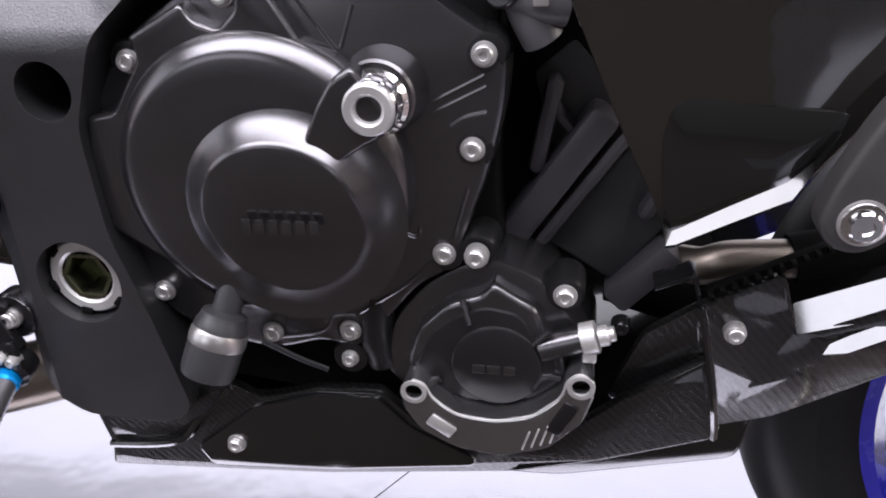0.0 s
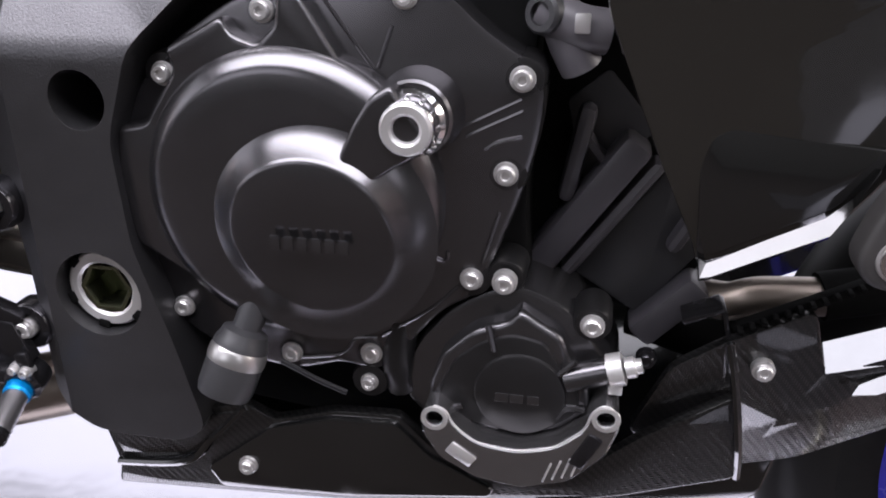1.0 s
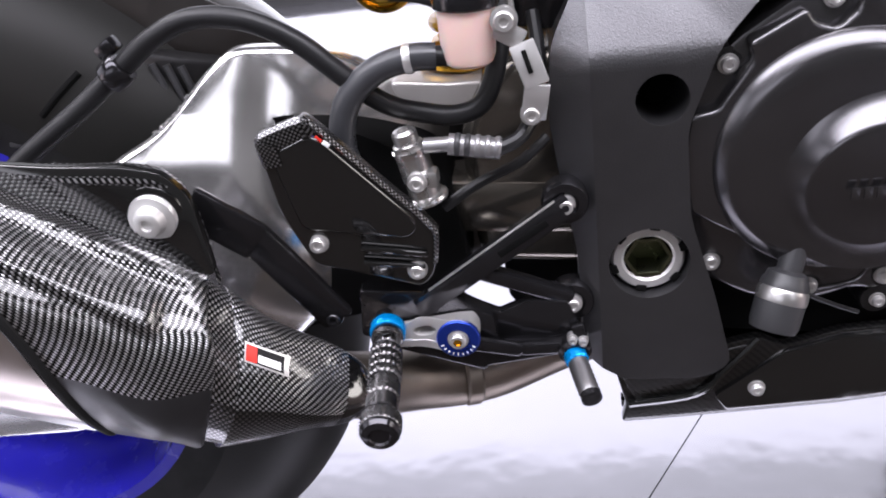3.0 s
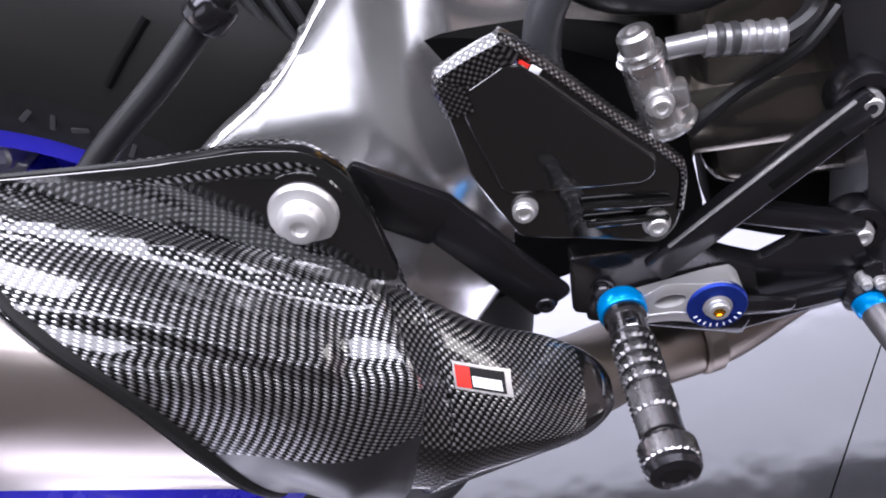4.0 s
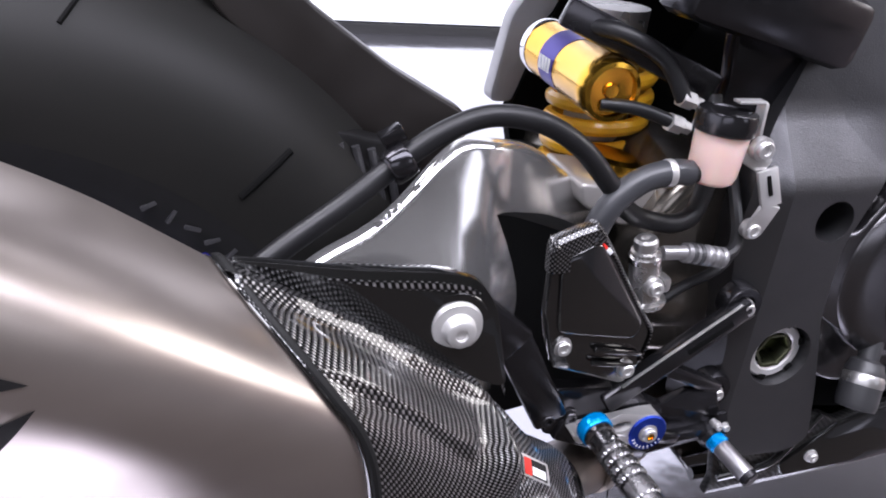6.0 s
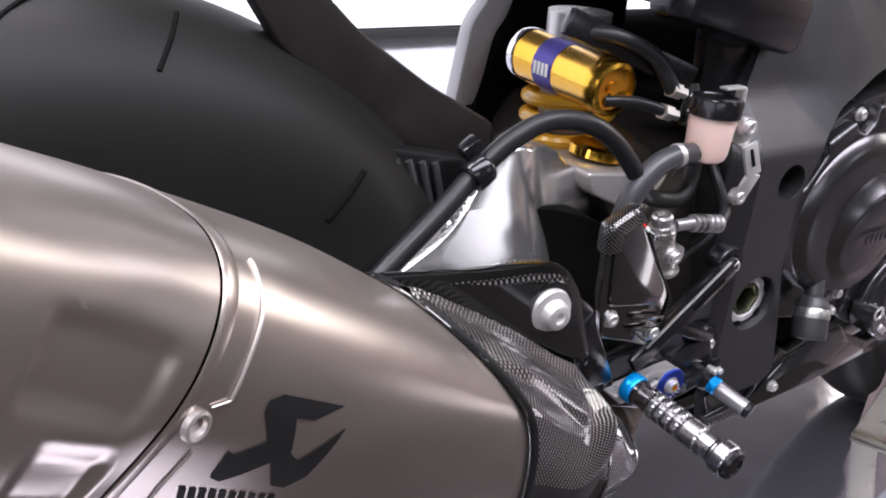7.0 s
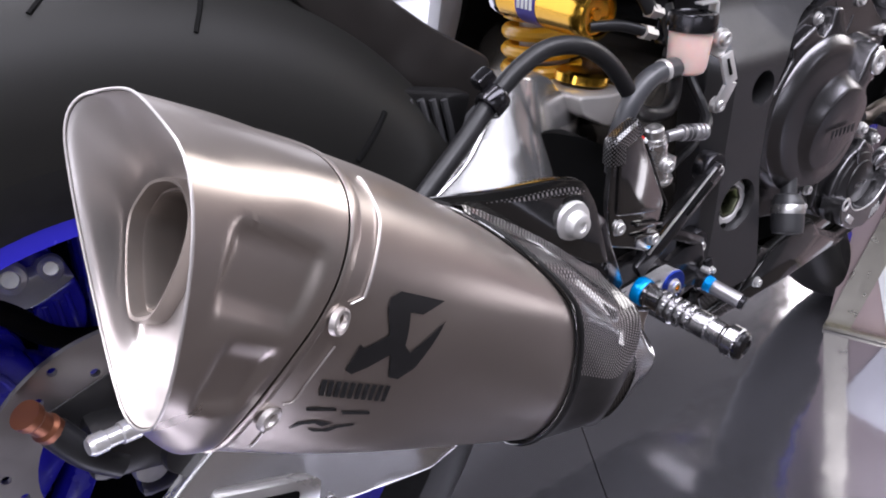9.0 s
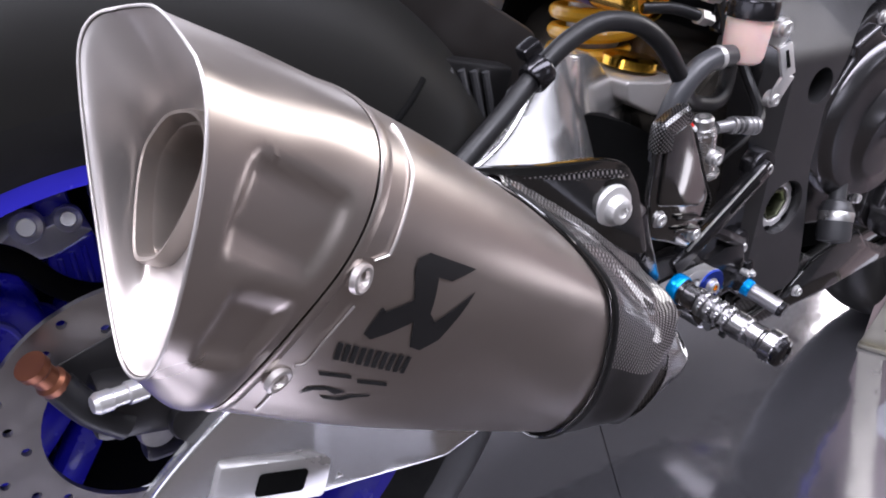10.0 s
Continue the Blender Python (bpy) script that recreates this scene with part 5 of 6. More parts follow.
COLLAR = [(-0.0270, 0.0482, 0.1629), (0.0316, 0.0516, 0.1474), (0.0773, 0.0286, 0.1867), (0.0900, 0.0047, 0.2269), (0.0788, -0.0646, 0.2814), (0.0353, -0.1116, 0.3168), (0.0108, -0.0767, 0.2707), (-0.0307, -0.0072, 0.1876)]


def shifted(ctrl, k):
    return [(v, u, s + k) for v, u, s in ctrl]


def scaled(ctrl, f, ds=0.0):
    """The outline drawn together about its middle and moved along the axis."""
    c = [sum(p[i] for p in ctrl) / len(ctrl) for i in range(3)]
    return [(c[0] + (p[0] - c[0]) * f, c[1] + (p[1] - c[1]) * f, c[2] + (p[2] - c[2]) * f + ds) for p in ctrl]


def mixed(a, b, k):
    return [tuple(x + (y - x) * k for x, y in zip(p, q)) for p, q in zip(a, b)]


sil_rings = between([ring(shifted(SEAM, 0.002), k=4), ring(MID, k=4), ring(scaled(COLLAR, 0.965, 0.006), k=4)], 12)
silencer = part("silencer", loft(sil_rings), TITAN, bike, "brushed titanium silencer")
cap_rings = between([ring(OUTLET, k=4), ring(MIDCAP, k=4), ring(shifted(SEAM, -0.001), k=4)], 22)


def pressed(p):
    """Two shallow panels pressed into the cap's outer side."""
    q = p - ORI
    v, u, s = q.dot(OUT), q.dot(UP), q.dot(AX)
    if v < 0.02:
        return p
    depth = 0.0
    for s0, u0, hs, hu in ((-0.0345, 0.0085, 0.0200, 0.0140), (-0.0310, -0.0290, 0.0130, 0.0110)):
        dx, dy = abs(s - s0 - 0.10 * (u - u0)) - hs + 0.004, abs(u - u0 + 0.12 * (s - s0)) - hu + 0.004
        d = math.hypot(max(dx, 0), max(dy, 0)) + min(0.0, max(dx, dy)) - 0.004
        k = min(1.0, max(0.0, 0.5 - d / 0.0065))
        depth = max(depth, k * k * (3 - 2 * k))
    return p - OUT * 0.0030 * depth


cap_rings = [[pressed(p) for p in r] for r in cap_rings]
part("end_cap", loft(cap_rings), mat("polished_titanium", (0.42, 0.372, 0.340), 0.30, metal=0.88, var=0.05, scale=14, bump=0.012, grain=500, stretch=(1, 1, 6), rvar=0.03), silencer)
part("outlet_lip", tube([*ring(OUTLET), ring(OUTLET)[0]], 0.0006, 8, 0), TITAN_IN, silencer)
PIPE_IN = mat("dark_brown_tailpipe", (0.34, 0.30, 0.27), 0.42, metal=0.80, var=0.12, scale=40, bump=0.03)
# the round tailpipe mouth, its corners in step with those of the outlet
HOLE = []
for p in OUTLET:
    a_ = math.atan2(p[1] - 0.0089, p[0] - 0.0179)
    v_, u_ = 0.010 + 0.0258 * math.cos(a_), 0.0050 + 0.0258 * math.sin(a_)
    HOLE.append((v_, u_, -0.030 - 0.30 * v_ + 0.05 * u_))
part("outlet_funnel", loft(between([ring(scaled(OUTLET, 0.985, 0.0006), k=4), ring(scaled(OUTLET, 0.93, 0.0050), k=4), ring(mixed(scaled(OUTLET, 0.9, 0.006), scaled(HOLE, 1.2, 0.004), 0.5), k=4), ring(scaled(HOLE, 1.22, 0.0040), k=4), ring(scaled(HOLE, 1.08, 0.0050), k=4)], 8)), TITAN_IN, silencer)
part("outlet_pipe", loft([ring(scaled(HOLE, f_, d_), k=4) for f_, d_ in ((1.13, 0.006), (1.12, -0.001), (1.08, -0.0035), (1.03, -0.003), (0.99, 0.001), (0.97, 0.004), (0.93, 0.0045), (0.91, 0.003), (0.895, 0.004), (0.885, 0.010), (0.88, 0.090))]), PIPE_IN, silencer)
part("pipe_baffle", loft([ring(scaled(HOLE, 0.89, 0.088)), ring(scaled(HOLE, 0.3, 0.089))], (False, True)), BLACK, silencer, "dark baffle deep in the outlet")
part("band", loft([ring(scaled(SEAM, f_, d_), k=4) for f_, d_ in ((1.000, 0.0004), (1.010, 0.0012), (1.013, 0.0024), (1.010, 0.0050), (1.006, 0.0068), (1.000, 0.0078))]), TITAN, silencer, "raised clamp band with rolled edges")

import mathutils.bvhtree as bvht


def skin_of(rings):
    bm = loft(rings)
    tree = bvht.BVHTree.FromBMesh(bm)
    bm.free()
    return tree


BODY_SKIN, CAP_SKIN = skin_of(sil_rings), skin_of(cap_rings)


def onto(tree, u, s, lift):
    hit = tree.ray_cast(S(0.2, u, s), -OUT)
    return (hit[0] if hit[0] is not None else S(0.07, u, s)) + OUT * lift


def decal(name, outline, tree, material, lift=0.0005, cuts=3):
    """A print laid on the silencer's skin from (s, u) corners."""
    bm = bmesh.new()
    bm.faces.new([bm.verts.new((s, u, 0)) for s, u in outline])
    bmesh.ops.triangulate(bm, faces=bm.faces)
    bmesh.ops.subdivide_edges(bm, edges=bm.edges, cuts=cuts, use_grid_fill=True)
    for v in bm.verts:
        v.co = onto(tree, v.co.y, v.co.x, lift)
    return part(name, bm, material, silencer)


decal("emblem", [(0.0644, 0.0088), (0.0519, 0.0018), (0.0430, 0.0021), (0.0509, -0.0130), (0.0575, -0.0166), (0.0706, 0.0), (0.0688, -0.0244), (0.0625, -0.0304), (0.0547, -0.0292), (0.0451, -0.0178), (0.0365, -0.0242), (0.0296, -0.0278), (0.0243, -0.0258), (0.0232, -0.0136), (0.0266, -0.0153), (0.0365, -0.0087), (0.0276, 0.0029), (0.0271, 0.0076), (0.0323, 0.0106)], BODY_SKIN, DECAL)
for i in range(10):
    s_ = 0.0156 + i * 0.00440 + i * i * 0.00004
    decal("print_bar", [(s_, -0.0306 - 0.00037 * i), (s_ + 0.0030, -0.0307 - 0.00037 * i), (s_ + 0.0074, -0.0385 - 0.00047 * i), (s_ + 0.0043, -0.0383 - 0.00047 * i)], BODY_SKIN, DECAL, cuts=1)
decal("print_bar", [(0.0186, -0.0445), (0.0367, -0.0453), (0.0385, -0.0470), (0.0202, -0.0461)], BODY_SKIN, DECAL, cuts=2)
decal("print_bar", [(0.0419, -0.0472), (0.0609, -0.0481), (0.0629, -0.0500), (0.0438, -0.0490)], BODY_SKIN, DECAL, cuts=2)
decal("print_bar", [(0.0205, -0.0523), (0.0292, -0.0516), (0.0426, -0.0538), (0.0376, -0.0554), (0.0310, -0.0533), (0.0246, -0.0536), (0.0194, -0.0557)], BODY_SKIN, DECAL, cuts=2)
decal("print_bar", [(0.0298, -0.0562), (0.0395, -0.0571), (0.0455, -0.0555), (0.0581, -0.0549), (0.0577, -0.0560), (0.0485, -0.0568), (0.0441, -0.0586), (0.0345, -0.0579)], BODY_SKIN, DECAL, cuts=2)
for u_, s_ in ((-0.0042, 0.0022), (-0.0492, 0.0020)):
    p_ = onto(BODY_SKIN, u_, s_ + 0.001, 0.0010)
    q_ = onto(BODY_SKIN, u_ + 0.004, s_ + 0.001, 0.0) - p_
    r_ = onto(BODY_SKIN, u_, s_ + 0.005, 0.0) - p_
    nn = q_.cross(r_)
    nn = nn if nn.dot(OUT) > 0 else -nn
    part("rivet", lathe(p_, nn, [(0.0058, -0.001), (0.0056, 0.0014), (0.0046, 0.0018), (0.0034, 0.0014), (0.0028, -0.0006), (0.0002, -0.0006)], 24), TITAN_IN, silencer, "polished hollow rivet")
for r_, line in ((0.0007, ((0.0500, 0.0170), (0.0474, 0.0168), (0.0381, 0.0155), (0.0284, 0.0135), (0.0143, 0.0115), (0.0065, 0.0110))), (0.0005, ((0.0062, 0.0110), (0.0030, 0.0050))), (0.0005, ((-0.0150, 0.0090), (-0.0302, 0.0080), (-0.0406, 0.0085), (-0.0424, 0.0045))), (0.0005, ((-0.0569, 0.0070), (-0.0620, 0.0080), (-0.0648, 0.0085)))):
    part("band_line", tube([onto(BODY_SKIN, u, s, 0.0008) for u, s in line], r_, 6, 8), TITAN_IN, silencer)

# carbon heat shield and nose
C1 = [(-0.005, 0.041, 0.282), (0.028, 0.050, 0.289), (0.0745, 0.020, 0.300), (0.0905, -0.001, 0.313), (0.094, -0.062, 0.328), (0.064, -0.086, 0.340), (0.020, -0.059, 0.326), (0.000, -0.003, 0.299)]
C2 = [(0.0115, 0.030, 0.335), (0.0340, 0.039, 0.3365), (0.0798, 0.0258, 0.337), (0.0962, 0.0090, 0.348), (0.0908, -0.0443, 0.3565), (0.0735, -0.0930, 0.364), (0.0305, -0.050, 0.3545), (0.0168, -0.002, 0.344)]
C3 = [(0.021, 0.019, 0.353), (0.0466, 0.0303, 0.3582), (0.0670, 0.0165, 0.364), (0.0860, -0.0068, 0.374), (0.0950, -0.0415, 0.378), (0.0748, -0.0858, 0.378), (0.0352, -0.060, 0.368), (0.0206, -0.0128, 0.3585)]
C4 = [(0.0306, 0.0084, 0.389), (0.0555, 0.0168, 0.390), (0.0748, 0.0070, 0.396), (0.0872, -0.0124, 0.4065), (0.0935, -0.0352, 0.4034), (0.0760, -0.0735, 0.4015), (0.0448, -0.050, 0.3955), (0.0304, -0.014, 0.392)]
C5 = [(0.0458, 0.0015, 0.424), (0.0527, 0.0118, 0.429), (0.0727, -0.0040, 0.432), (0.0870, -0.0183, 0.434), (0.0912, -0.0318, 0.431), (0.0820, -0.0515, 0.426), (0.0570, -0.036, 0.424), (0.0467, -0.013, 0.424)]


def grown(ctrl, f):
    c = [sum(p[i] for p in ctrl) / len(ctrl) for i in range(3)]
    return [(c[0] + (p[0] - c[0]) * f, c[1] + (p[1] - c[1]) * f, p[2]) for p in ctrl]


def step(a):
    a = min(1.0, max(0.0, a))
    return a * a * (3 - 2 * a)


def shield_form(p):
    """A ridge under the mounting tab and a raised field ending in a crease."""
    q = p - ORI
    v, u, s = q.dot(OUT), q.dot(UP), q.dot(AX)
    if u < 0.0 or s < 0.15:
        return p
    v0, v1 = 0.0317 + (s - 0.195) * 0.17, 0.0787 + (s - 0.2455) * 0.11
    up = 0.0045 * math.exp(-((v - v0) / 0.0045) ** 2) * step((0.345 - s) / 0.02)
    up += 0.0055 * step((v1 - v) / 0.004) * step((v - v0 - 0.006) / 0.02) * step((0.318 - s) / 0.010) * step((s - 0.17) / 0.06)
    up -= 0.0030 * step((v0 - 0.006 - v) / 0.006)
    return p + (UP * 0.8 + OUT * 0.6) * up


# Columns below the shoulder, skinned darker to paint their shade.
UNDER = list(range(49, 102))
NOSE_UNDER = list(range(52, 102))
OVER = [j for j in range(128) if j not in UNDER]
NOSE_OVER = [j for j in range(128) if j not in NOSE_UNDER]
sh_rings = between([ring(COLLAR, k=4), ring(shifted(grown(COLLAR, 1.015), 0.02), k=4), ring(C1, k=4), ring(C2, k=4)], 12)
sh_rings = [[shield_form(p) for p in r] for r in sh_rings]
sh_rings += [ring(shifted(grown(C2, 0.985), 0.0030), k=4), ring(shifted(grown(C2, 0.955), 0.0042), k=4), ring(shifted(grown(C2, 0.92), 0.0020), k=4)]
shield = part("heat_shield", loft(sh_rings, cols=OVER), CARBON, bike, "glossy woven carbon heat shield")
# Weave left off; a plain dark colour stands in for shade at grazing view.
part("shield_underside", loft(sh_rings, cols=UNDER), mat("shield_shade_dark", (0.010, 0.010, 0.011), 0.42, coat=0.15, coat_rough=0.25), shield, "underside painted plain dark for its shade")
part("shield_edge", tube([*ring(COLLAR, k=4), ring(COLLAR, k=4)[0]], 0.0010, 8, 0), GLOSS, shield, "thin dark edge of the shield")
# Added dark ring paints the shadow in the gap under the shield's edge.
part("gap_shade_ring", tube([*ring(scaled(COLLAR, 0.985, 0.005)), ring(scaled(COLLAR, 0.985, 0.005))[0]], 0.0034, 10, 0), SIDEWALL, shield, "black ring painting the shade in the gap")
TIP = (0.0716, -0.0177, 0.4717)


def drawn(k, ks):
    return [(p[0] + (TIP[0] - p[0]) * k, p[1] + (TIP[1] - p[1]) * k, p[2] + (TIP[2] - p[2]) * ks) for p in C5]


nose_rings = between([ring(shifted(grown(C2, 0.91), -0.004), k=4), ring(shifted(grown(C3, 0.965), -0.003), k=4), ring(C3, k=4), ring(C4, k=4), ring(C5, k=4), ring(drawn(0.16, 0.42), k=4)], 6)
part("shield_nose", loft(nose_rings, (False, False), NOSE_OVER), CARBON, shield)
# Darker carbon copy paints shade and lost weave glint on the lower side.
part("nose_shade_side", loft(nose_rings, cols=NOSE_UNDER), DIMCARBON, shield)
part("nose_lip", loft(between([ring(drawn(0.16, 0.42), k=4), ring(drawn(0.34, 0.70), k=4), ring(drawn(0.62, 0.92), k=4), ring(drawn(0.9, 1.0), k=4)], 5), (False, True)), GLOSS, shield, "plain gloss black lip of the shield")
NOSE_SKIN = skin_of(nose_rings)


def nose_at(p, lift):
    w = Vector((-0.15, -0.80, 0.58)).normalized()
    hit = NOSE_SKIN.ray_cast(Vector(p) + w * 0.1, -w)
    return (hit[0] if hit[0] is not None else Vector(p)) + w * lift


def badge(name, c0, c1, c2, c3, lift, material, label=""):
    bm = bmesh.new()
    n = 6
    g = [[bm.verts.new(nose_at(Vector(c0).lerp(Vector(c1), i / n).lerp(Vector(c3).lerp(Vector(c2), i / n), j / 2), lift)) for i in range(n + 1)] for j in range(3)]
    for j in range(2):
        for i in range(n):
            bm.faces.new((g[j][i], g[j][i + 1], g[j + 1][i + 1], g[j + 1][i]))
    return part(name, bm, material, shield, label)


B0, B1, B2, B3 = (-0.268, -0.274, 0.457), (-0.246, -0.276, 0.444), (-0.246, -0.283, 0.432), (-0.268, -0.280, 0.445)
badge("badge", B0, B1, B2, B3, 0.0006, ALU, "small metal badge with a red field")


def inner_pt(u, v):
    return Vector(B0).lerp(Vector(B1), u).lerp(Vector(B3).lerp(Vector(B2), u), v)


badge("badge_ground", inner_pt(0.04, 0.10), inner_pt(0.90, 0.10), inner_pt(0.90, 0.90), inner_pt(0.04, 0.90), 0.0010, DECAL)
badge("badge_field", inner_pt(0.05, 0.12), inner_pt(0.30, 0.12), inner_pt(0.30, 0.88), inner_pt(0.05, 0.88), 0.0014, RED)
badge("badge_bar", inner_pt(0.33, 0.42), inner_pt(0.84, 0.42), inner_pt(0.84, 0.80), inner_pt(0.33, 0.80), 0.0014, WHITE)

# mounting tab of the shield
TAB = [(-0.444, 0.600), (-0.372, 0.587), (-0.328, 0.582), (-0.303, 0.575), (-0.289, 0.556), (-0.281, 0.505), (-0.300, 0.512), (-0.340, 0.537), (-0.400, 0.572)]


def tab_lean(x, z):
    return -0.06 * (-0.28 - x) - 0.25 * max(0.0, 0.56 - z)


part("shield_tab", plate(rounded(TAB, 0.008), -0.257, -0.251, bevel=0.002, lean=tab_lean), GLOSS, shield)
edge = [(-0.444, 0.600), (-0.372, 0.5875), (-0.328, 0.582), (-0.304, 0.5745), (-0.2895, 0.556), (-0.2815, 0.506)]
bm = bmesh.new()
uvl = bm.loops.layers.uv.verify()
path_ = smooth_path([(x, -0.2565 + tab_lean(x, z), z - 0.005) for x, z in edge], 8)
cols = []
for i, p in enumerate(path_):
    k = i / (len(path_) - 1)
    w = 0.0150 * math.sin(math.pi * min(1.0, 0.12 + k * 1.05)) ** 0.7 if k < 0.8 else 0.006
    cols.append([bm.verts.new(p + Vector((0, dy * w, dz * w + 0.0005))) for dy, dz in ((-0.06, -0.50), (-0.07, -0.18), (0.03, 0.04), (0.35, 0.10), (1.0, 0.06), (0.9, -0.20))])
for i in range(len(cols) - 1):
    for j in range(6):
        f = bm.faces.new((cols[i][j - 1], cols[i][j], cols[i + 1][j], cols[i + 1][j - 1]))
        for l in f.loops:
            l[uvl].uv = (l.vert.co.x + 0.3 * l.vert.co.z, l.vert.co.y + l.vert.co.z * 0.5)
part("shield_flange", bm, CARBON, shield)
part("shield_bolt", merge(lathe((-0.315, -0.2600, 0.5465), (0, -1, 0.02), [(0.0158, 0), (0.0163, 0.002), (0.0152, 0.0048), (0.0115, 0.0056), (0.0105, 0.0060), (0.0098, 0.0095), (0.0086, 0.0125), (0.0068, 0.0135), (0.0040, 0.0135), (0.0036, 0.0115), (0.0002, 0.0115)], 40)), ALU, shield, "large aluminium shield bolt and washer")
part("bolt_seat", lathe((-0.315, -0.2570, 0.5465), (0, -1, 0.02), [(0.0215, 0), (0.0205, 0.0035), (0.018, 0.004)], 36), GLOSS, shield)
part("link_pipe", tube([(-0.26, -0.262, 0.415), (-0.225, -0.235, 0.385), (-0.185, -0.19, 0.352), (-0.13, -0.16, 0.335), (-0.06, -0.12, 0.335), (0.05, -0.08, 0.34)], 0.025, 24), PIPE, bike, "brown tarnished exhaust link pipe")
part("pipe_clamp", lathe((-0.150, -0.172, 0.342), (0.9, 0.3, -0.1), [(0.0255, 0), (0.0275, 0.002), (0.0275, 0.012), (0.0255, 0.014)], 32), PIPE, bike)

# ---- belly pan ----
def pan_lean(x, z):
    """The pan tucks in towards its keel."""
    return 0.02 * max(0.0, 0.322 - z) + 0.10 * max(0.0, x - 0.30)


pan = part("belly_pan", plate(rounded([(-0.026, 0.340), (0.082, 0.3655), (0.101, 0.356), (0.142, 0.368), (0.186, 0.370), (0.206, 0.350), (0.250, 0.331), (0.292, 0.337), (0.335, 0.372), (0.388, 0.405), (0.394, 0.345), (0.33, 0.327), (0.272, 0.313), (0.143, 0.296), (0.03, 0.288), (-0.022, 0.285), (-0.018, 0.304)], 0.004, 3), -0.176, -0.168, bevel=0.002, lean=pan_lean), TWILL, bike, "gloss carbon belly pan")
part("pan_insert", plate(rounded([(-0.022, 0.336), (0.076, 0.3595), (0.034, 0.3185), (-0.010, 0.3105)], 0.003), -0.1785, -0.174, bevel=0.0015), TWILL, pan)
part("pan_ridge", tube([(0.082, -0.176, 0.3640), (0.058, -0.179, 0.3380), (0.036, -0.180, 0.3160), (-0.016, -0.179, 0.3075)], 0.0030, 8, 6), GLOSS, pan)
part("pan_side", plate(rounded([(0.050, 0.312), (0.101, 0.353), (0.142, 0.3655), (0.184, 0.3675), (0.206, 0.345), (0.248, 0.324), (0.245, 0.316), (0.15, 0.302), (0.06, 0.296)], 0.004), -0.180, -0.174, bevel=0.003, lean=lambda x, z: 0.0), GLOSS, pan)
part("pan_keel", plate(rounded([(-0.02, 0.290), (0.10, 0.296), (0.30, 0.318), (0.40, 0.345), (0.43, 0.35), (0.42, 0.30), (0.30, 0.270), (0.0, 0.262)], 0.01), -0.128, 0.13, bevel=0.01), GLOSS, pan)
part("pan_floor", tube([(-0.02, -0.150, 0.288), (0.14, -0.155, 0.297), (0.27, -0.153, 0.315), (0.33, -0.150, 0.328), (0.40, -0.145, 0.345)], 0.006, 10, 6), GLOSS, pan)
bolt(pan, 0.0820, -0.1805, 0.3200, 0.0066, STEEL)
fore = part("lower_fairing", plate(rounded([(0.328, 0.362), (0.347, 0.418), (0.378, 0.440), (0.423, 0.461), (0.434, 0.421), (0.479, 0.434), (0.580, 0.468), (0.640, 0.486), (0.600, 0.455), (0.500, 0.395), (0.434, 0.348), (0.396, 0.337), (0.368, 0.342)], 0.008, 4), -0.1655, -0.158, bevel=0.003, lean=lambda x, z: 0.14 * max(0.0, x - 0.385) + 0.45 * max(0.0, 0.40 - z) ** 1.1), TWILL, bike, "gloss carbon lower fairing")
part("fairing_step", tube([(0.378, -0.168, 0.440), (0.384, -0.170, 0.415), (0.392, -0.168, 0.372), (0.396, -0.160, 0.342)], 0.0028, 8, 6), GLOSS, fore)
part("edge_strip", beam((0.380, -0.153, 0.441), (0.485, -0.140, 0.488), 0.006, 0.008, 0.001), VOID, fore)
for i in range(16):
    x = 0.384 + i * 0.0062
    part("edge_rib", box((x, -0.160 + 0.14 * max(0, x - 0.385), 0.4445 + (x - 0.384) * 0.455), (0.0034, 0.007, 0.0030), 0.0008), VOID, fore)
def sloped(name, low, high, thick, material, parent):
    """A slab between a lower and an upper edge line."""
    bm = bmesh.new()
    n = len(low)
    a = [[bm.verts.new(p) for p in line] for line in (low, high, [Vector(p) + Vector((0, thick, -thick)) for p in high], [Vector(p) + Vector((0, thick, -thick)) for p in low])]
    for k in range(4):
        for i in range(n - 1):
            bm.faces.new((a[k - 1][i], a[k - 1][i + 1], a[k][i + 1], a[k][i]))
    for i in (0, n - 1):
        bm.faces.new([r[i] for r in a])
    return part(name, uv_xz(bm), material, parent, sharp=25)


# Mirror metal ledges stand in for bright reflections on the black fairing.
LEDGE_MIRROR = mat("ledge_glint_metal", (0.42, 0.42, 0.43), 0.06, metal=1.0, rvar=0.02)
sloped("glint_ledge", [(0.434, -0.1600, 0.4215), (0.4822, -0.1512, 0.4300), (0.5927, -0.1257, 0.4603), (0.6600, -0.1112, 0.4766)], [(0.4312, -0.1522, 0.4376), (0.4804, -0.1409, 0.4509), (0.5901, -0.1151, 0.4819), (0.6561, -0.1004, 0.4987)], 0.003, LEDGE_MIRROR, fore)
sloped("glint_ledge", [(0.4490, -0.1640, 0.4115), (0.4628, -0.1618, 0.4121), (0.4837, -0.1555, 0.4186), (0.5942, -0.1264, 0.4445)], [(0.4526, -0.1607, 0.4167), (0.4633, -0.1570, 0.4208), (0.4841, -0.1506, 0.4273), (0.5946, -0.1213, 0.4537)], 0.003, LEDGE_MIRROR, fore)
bolt(fore, 0.399, -0.1655, 0.423, 0.0066, STEEL)
part("lower_fairing_far", plate(rounded([(0.0, 0.30), (0.40, 0.43), (0.62, 0.54), (0.60, 0.40), (0.40, 0.30), (0.0, 0.28)], 0.01), 0.15, 0.16, bevel=0.003), GLOSS, fore)

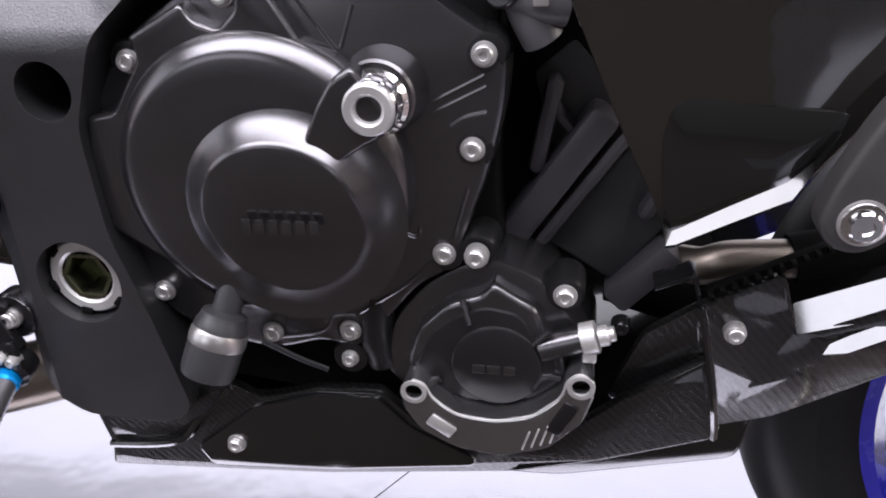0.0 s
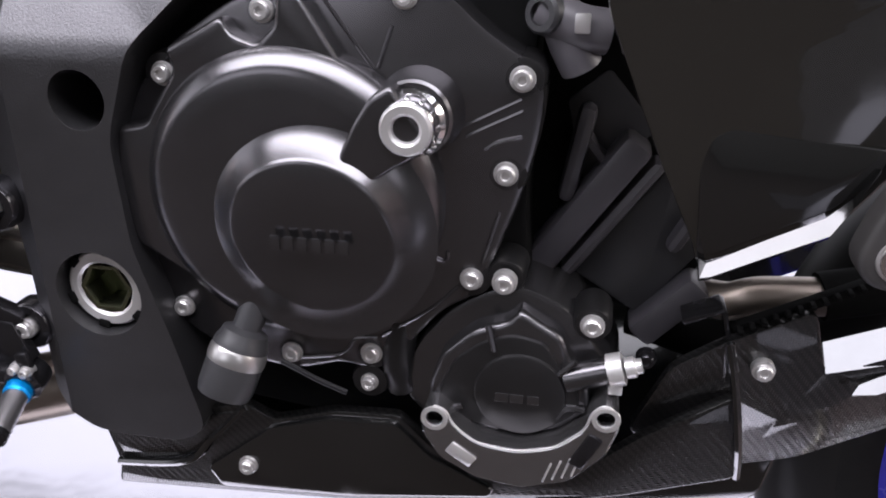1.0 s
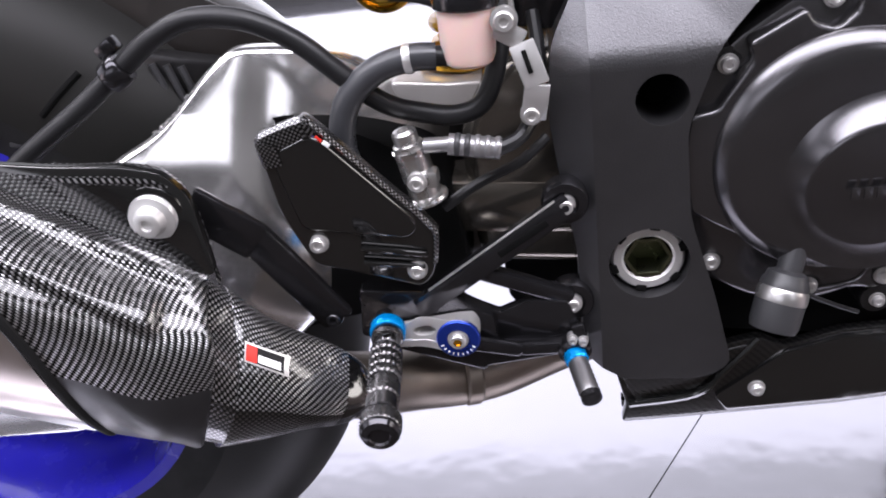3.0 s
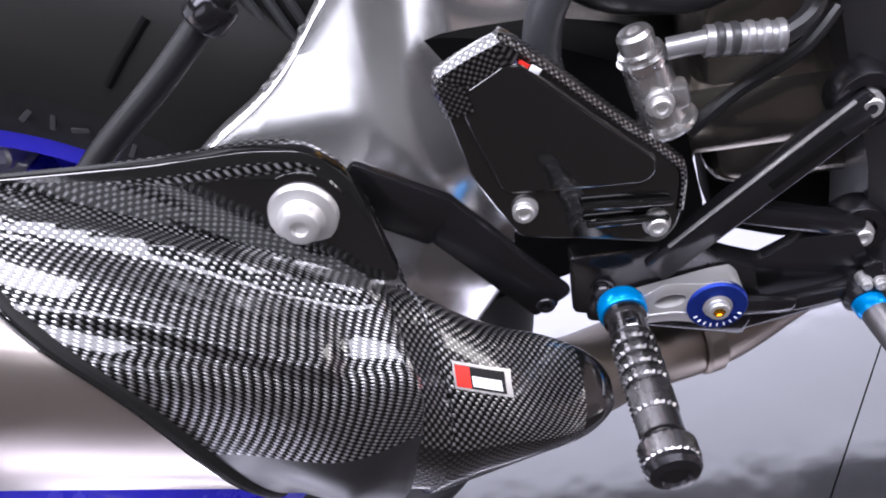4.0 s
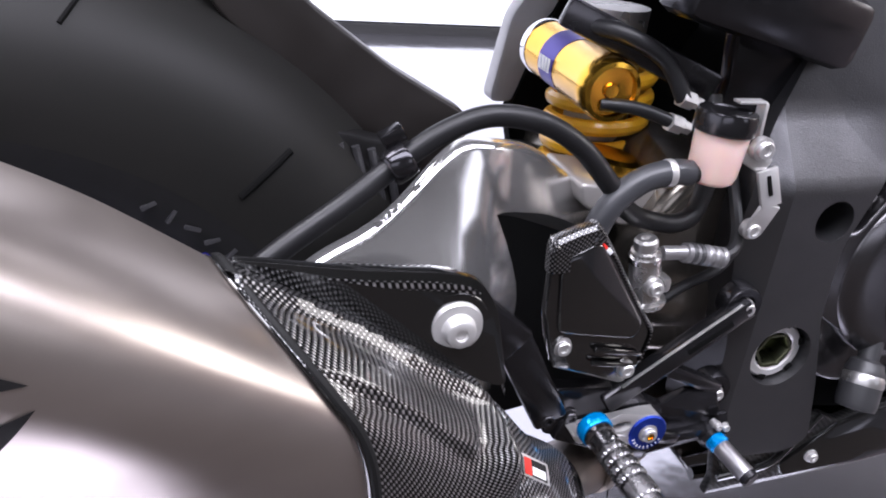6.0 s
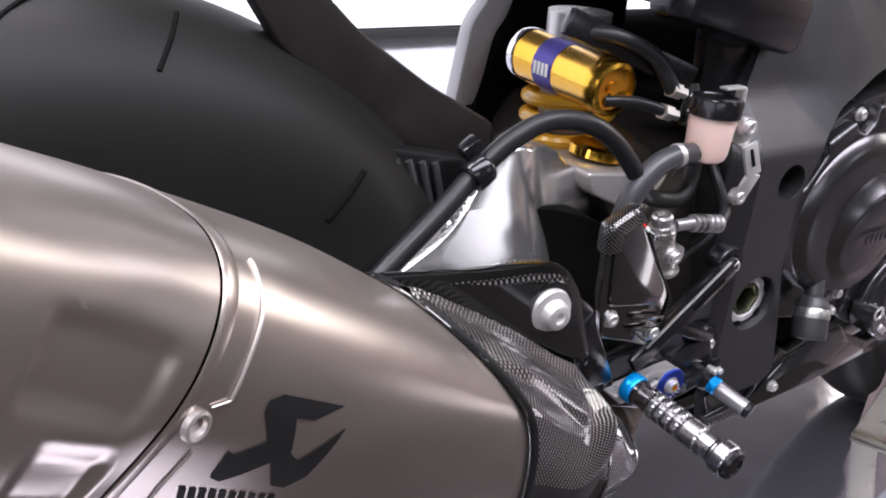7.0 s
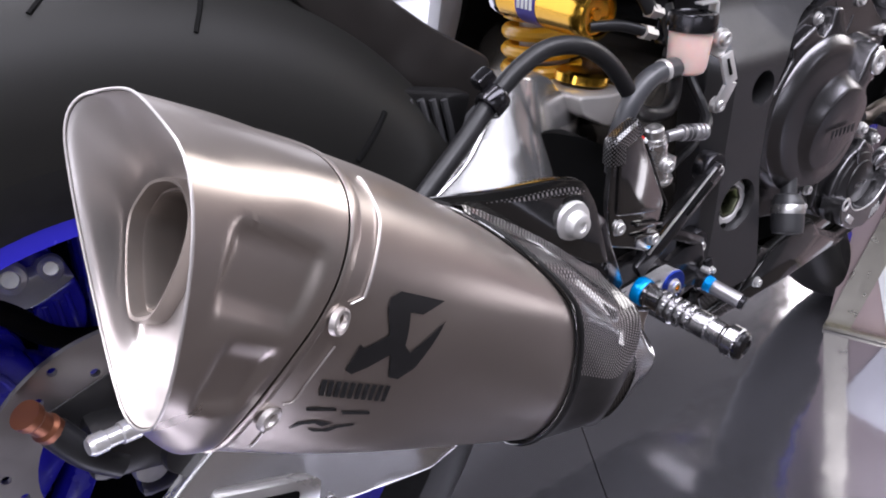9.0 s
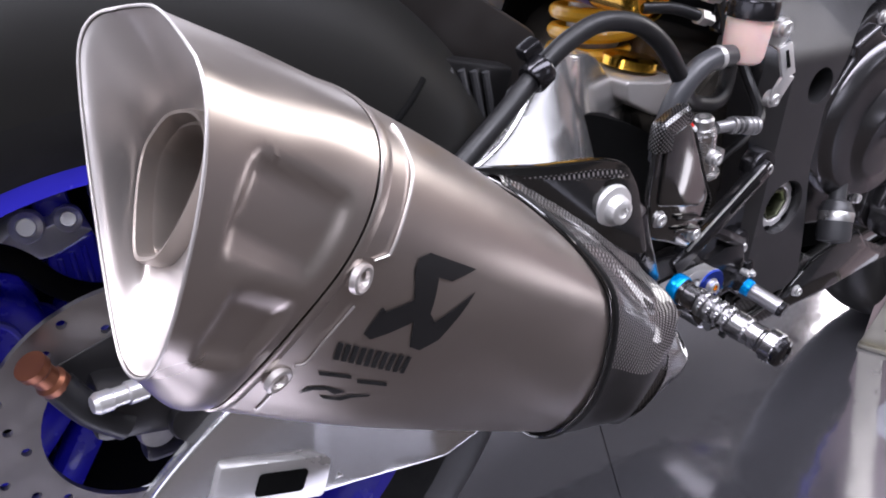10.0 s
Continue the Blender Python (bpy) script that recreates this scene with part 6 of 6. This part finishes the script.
# ---- side fairing ----
fo2 = rounded([(0.296, 0.622), (0.312, 0.584), (0.328, 0.548), (0.347, 0.508), (0.352, 0.492), (0.385, 0.506), (0.418, 0.521), (0.440, 0.556), (0.480, 0.650), (0.620, 0.720), (0.640, 0.900), (0.34, 0.88), (0.270, 0.760)], 0.006, 3)
bm = plate(fo2, -0.190, -0.182, bevel=0.002)
for z_ in (0.515, 0.53, 0.545, 0.56, 0.58, 0.60, 0.64, 0.70):
    bmesh.ops.bisect_plane(bm, geom=list(bm.verts) + list(bm.edges) + list(bm.faces), plane_co=(0.35, 0, z_ - 0.0), plane_no=(-0.38, 0, 0.92))
for v in bm.verts:
    d2 = (v.co.x - 0.352) * -0.38 + (v.co.z - 0.492) * 0.92
    v.co.y += 0.008 * max(0.0, 1 - d2 / 0.055) ** 2 - 0.003 * math.sin(min(3.14, max(0.0, d2 - 0.03) * 12))
side_ = part("side_fairing", uv_xz(bm), FAIRPAINT, bike, "mirror gloss black side fairing", sharp=40)
sloped("fairing_lip", [(0.3490, -0.1970, 0.5095), (0.3520, -0.1970, 0.4925), (0.3570, -0.1970, 0.4935), (0.382, -0.1970, 0.5065), (0.410, -0.1970, 0.5205), (0.418, -0.1960, 0.5345), (0.427, -0.1950, 0.5535)], [(0.3515, -0.1915, 0.5095), (0.3550, -0.1912, 0.4985), (0.3600, -0.1912, 0.5010), (0.382, -0.1912, 0.5135), (0.408, -0.1912, 0.5275), (0.418, -0.1918, 0.5385), (0.428, -0.1920, 0.5540)], 0.003, GLOSS, side_)
part("fairing_insert", plate(rounded([(0.350, 0.504), (0.346, 0.550), (0.350, 0.565), (0.358, 0.570), (0.391, 0.566), (0.432, 0.563), (0.428, 0.550), (0.409, 0.531), (0.382, 0.517), (0.357, 0.503)], 0.004), -0.1915, -0.186, bevel=0.0008), GLOSS, side_)
arm_ = part("crash_arm", plate(rounded([(0.520, 0.660), (0.468, 0.610), (0.438, 0.566), (0.424, 0.534), (0.4185, 0.514), (0.426, 0.502), (0.440, 0.499), (0.454, 0.508), (0.464, 0.530), (0.500, 0.580), (0.550, 0.620)], 0.010, 4), -0.214, -0.196, bevel=0.004, seg=3), mat("dark_bronze_grey_paint", (0.035, 0.033, 0.032), 0.5, metal=0.0, bump=0.15), bike, "dark crash protector arm")
part("arm_washer", lathe((0.4385, -0.2135, 0.5170), (0, -1, 0), [(0.0120, 0), (0.0116, 0.0015), (0.010, 0.0018)], 32), STEEL, arm_)
bolt(arm_, 0.4385, -0.2150, 0.5170, 0.0105, CHROME)

# ---- display stand beside the front wheel ----
STAND = pose(0.562, -0.052, 0, 0, 0, -65)
stand = new("display_stand")
stand.matrix_world = STAND
tagged(stand, "low pink display stand with a champagne metal strip and white sheet", "display stand")


def stand_part(name, bm, material, label=""):
    return part(name, bm, material, stand, label)


stand_part("stand_board", box((0.19, 0.012, 0.225), (0.38, 0.012, 0.45), 0.002), mat("pale_pink_board", (0.42, 0.33, 0.315), 0.45, scale=6, var=0.06), "pale pink upright board")
strip = bmesh.new()
for x, z in ((-0.004, 0.0), (0.036, 0.0), (0.115, 0.40), (0.075, 0.40)):
    strip.verts.new((x, 0.004, z))
f_ = strip.faces.new(list(strip.verts))
for v in bmesh.ops.extrude_face_region(strip, geom=[f_])["geom"]:
    if isinstance(v, bmesh.types.BMVert):
        v.co.y = -0.002
stand_part("metal_strip", strip, mat("brushed_champagne_metal", (0.36, 0.34, 0.28), 0.32, metal=0.9), "champagne metal strip")
stand_part("edge_bar", box((0.19, -0.006, 0.004), (0.39, 0.012, 0.008), 0.002), bpy.data.materials["brushed_champagne_metal"], "thin champagne bottom edge")
stand_part("paper_sheet", box((0.125, 0.004, 0.105), (0.12, 0.003, 0.15), 0.0005, Matrix.Rotation(-0.35, 3, "Y")), WHITE, "white paper sheet")
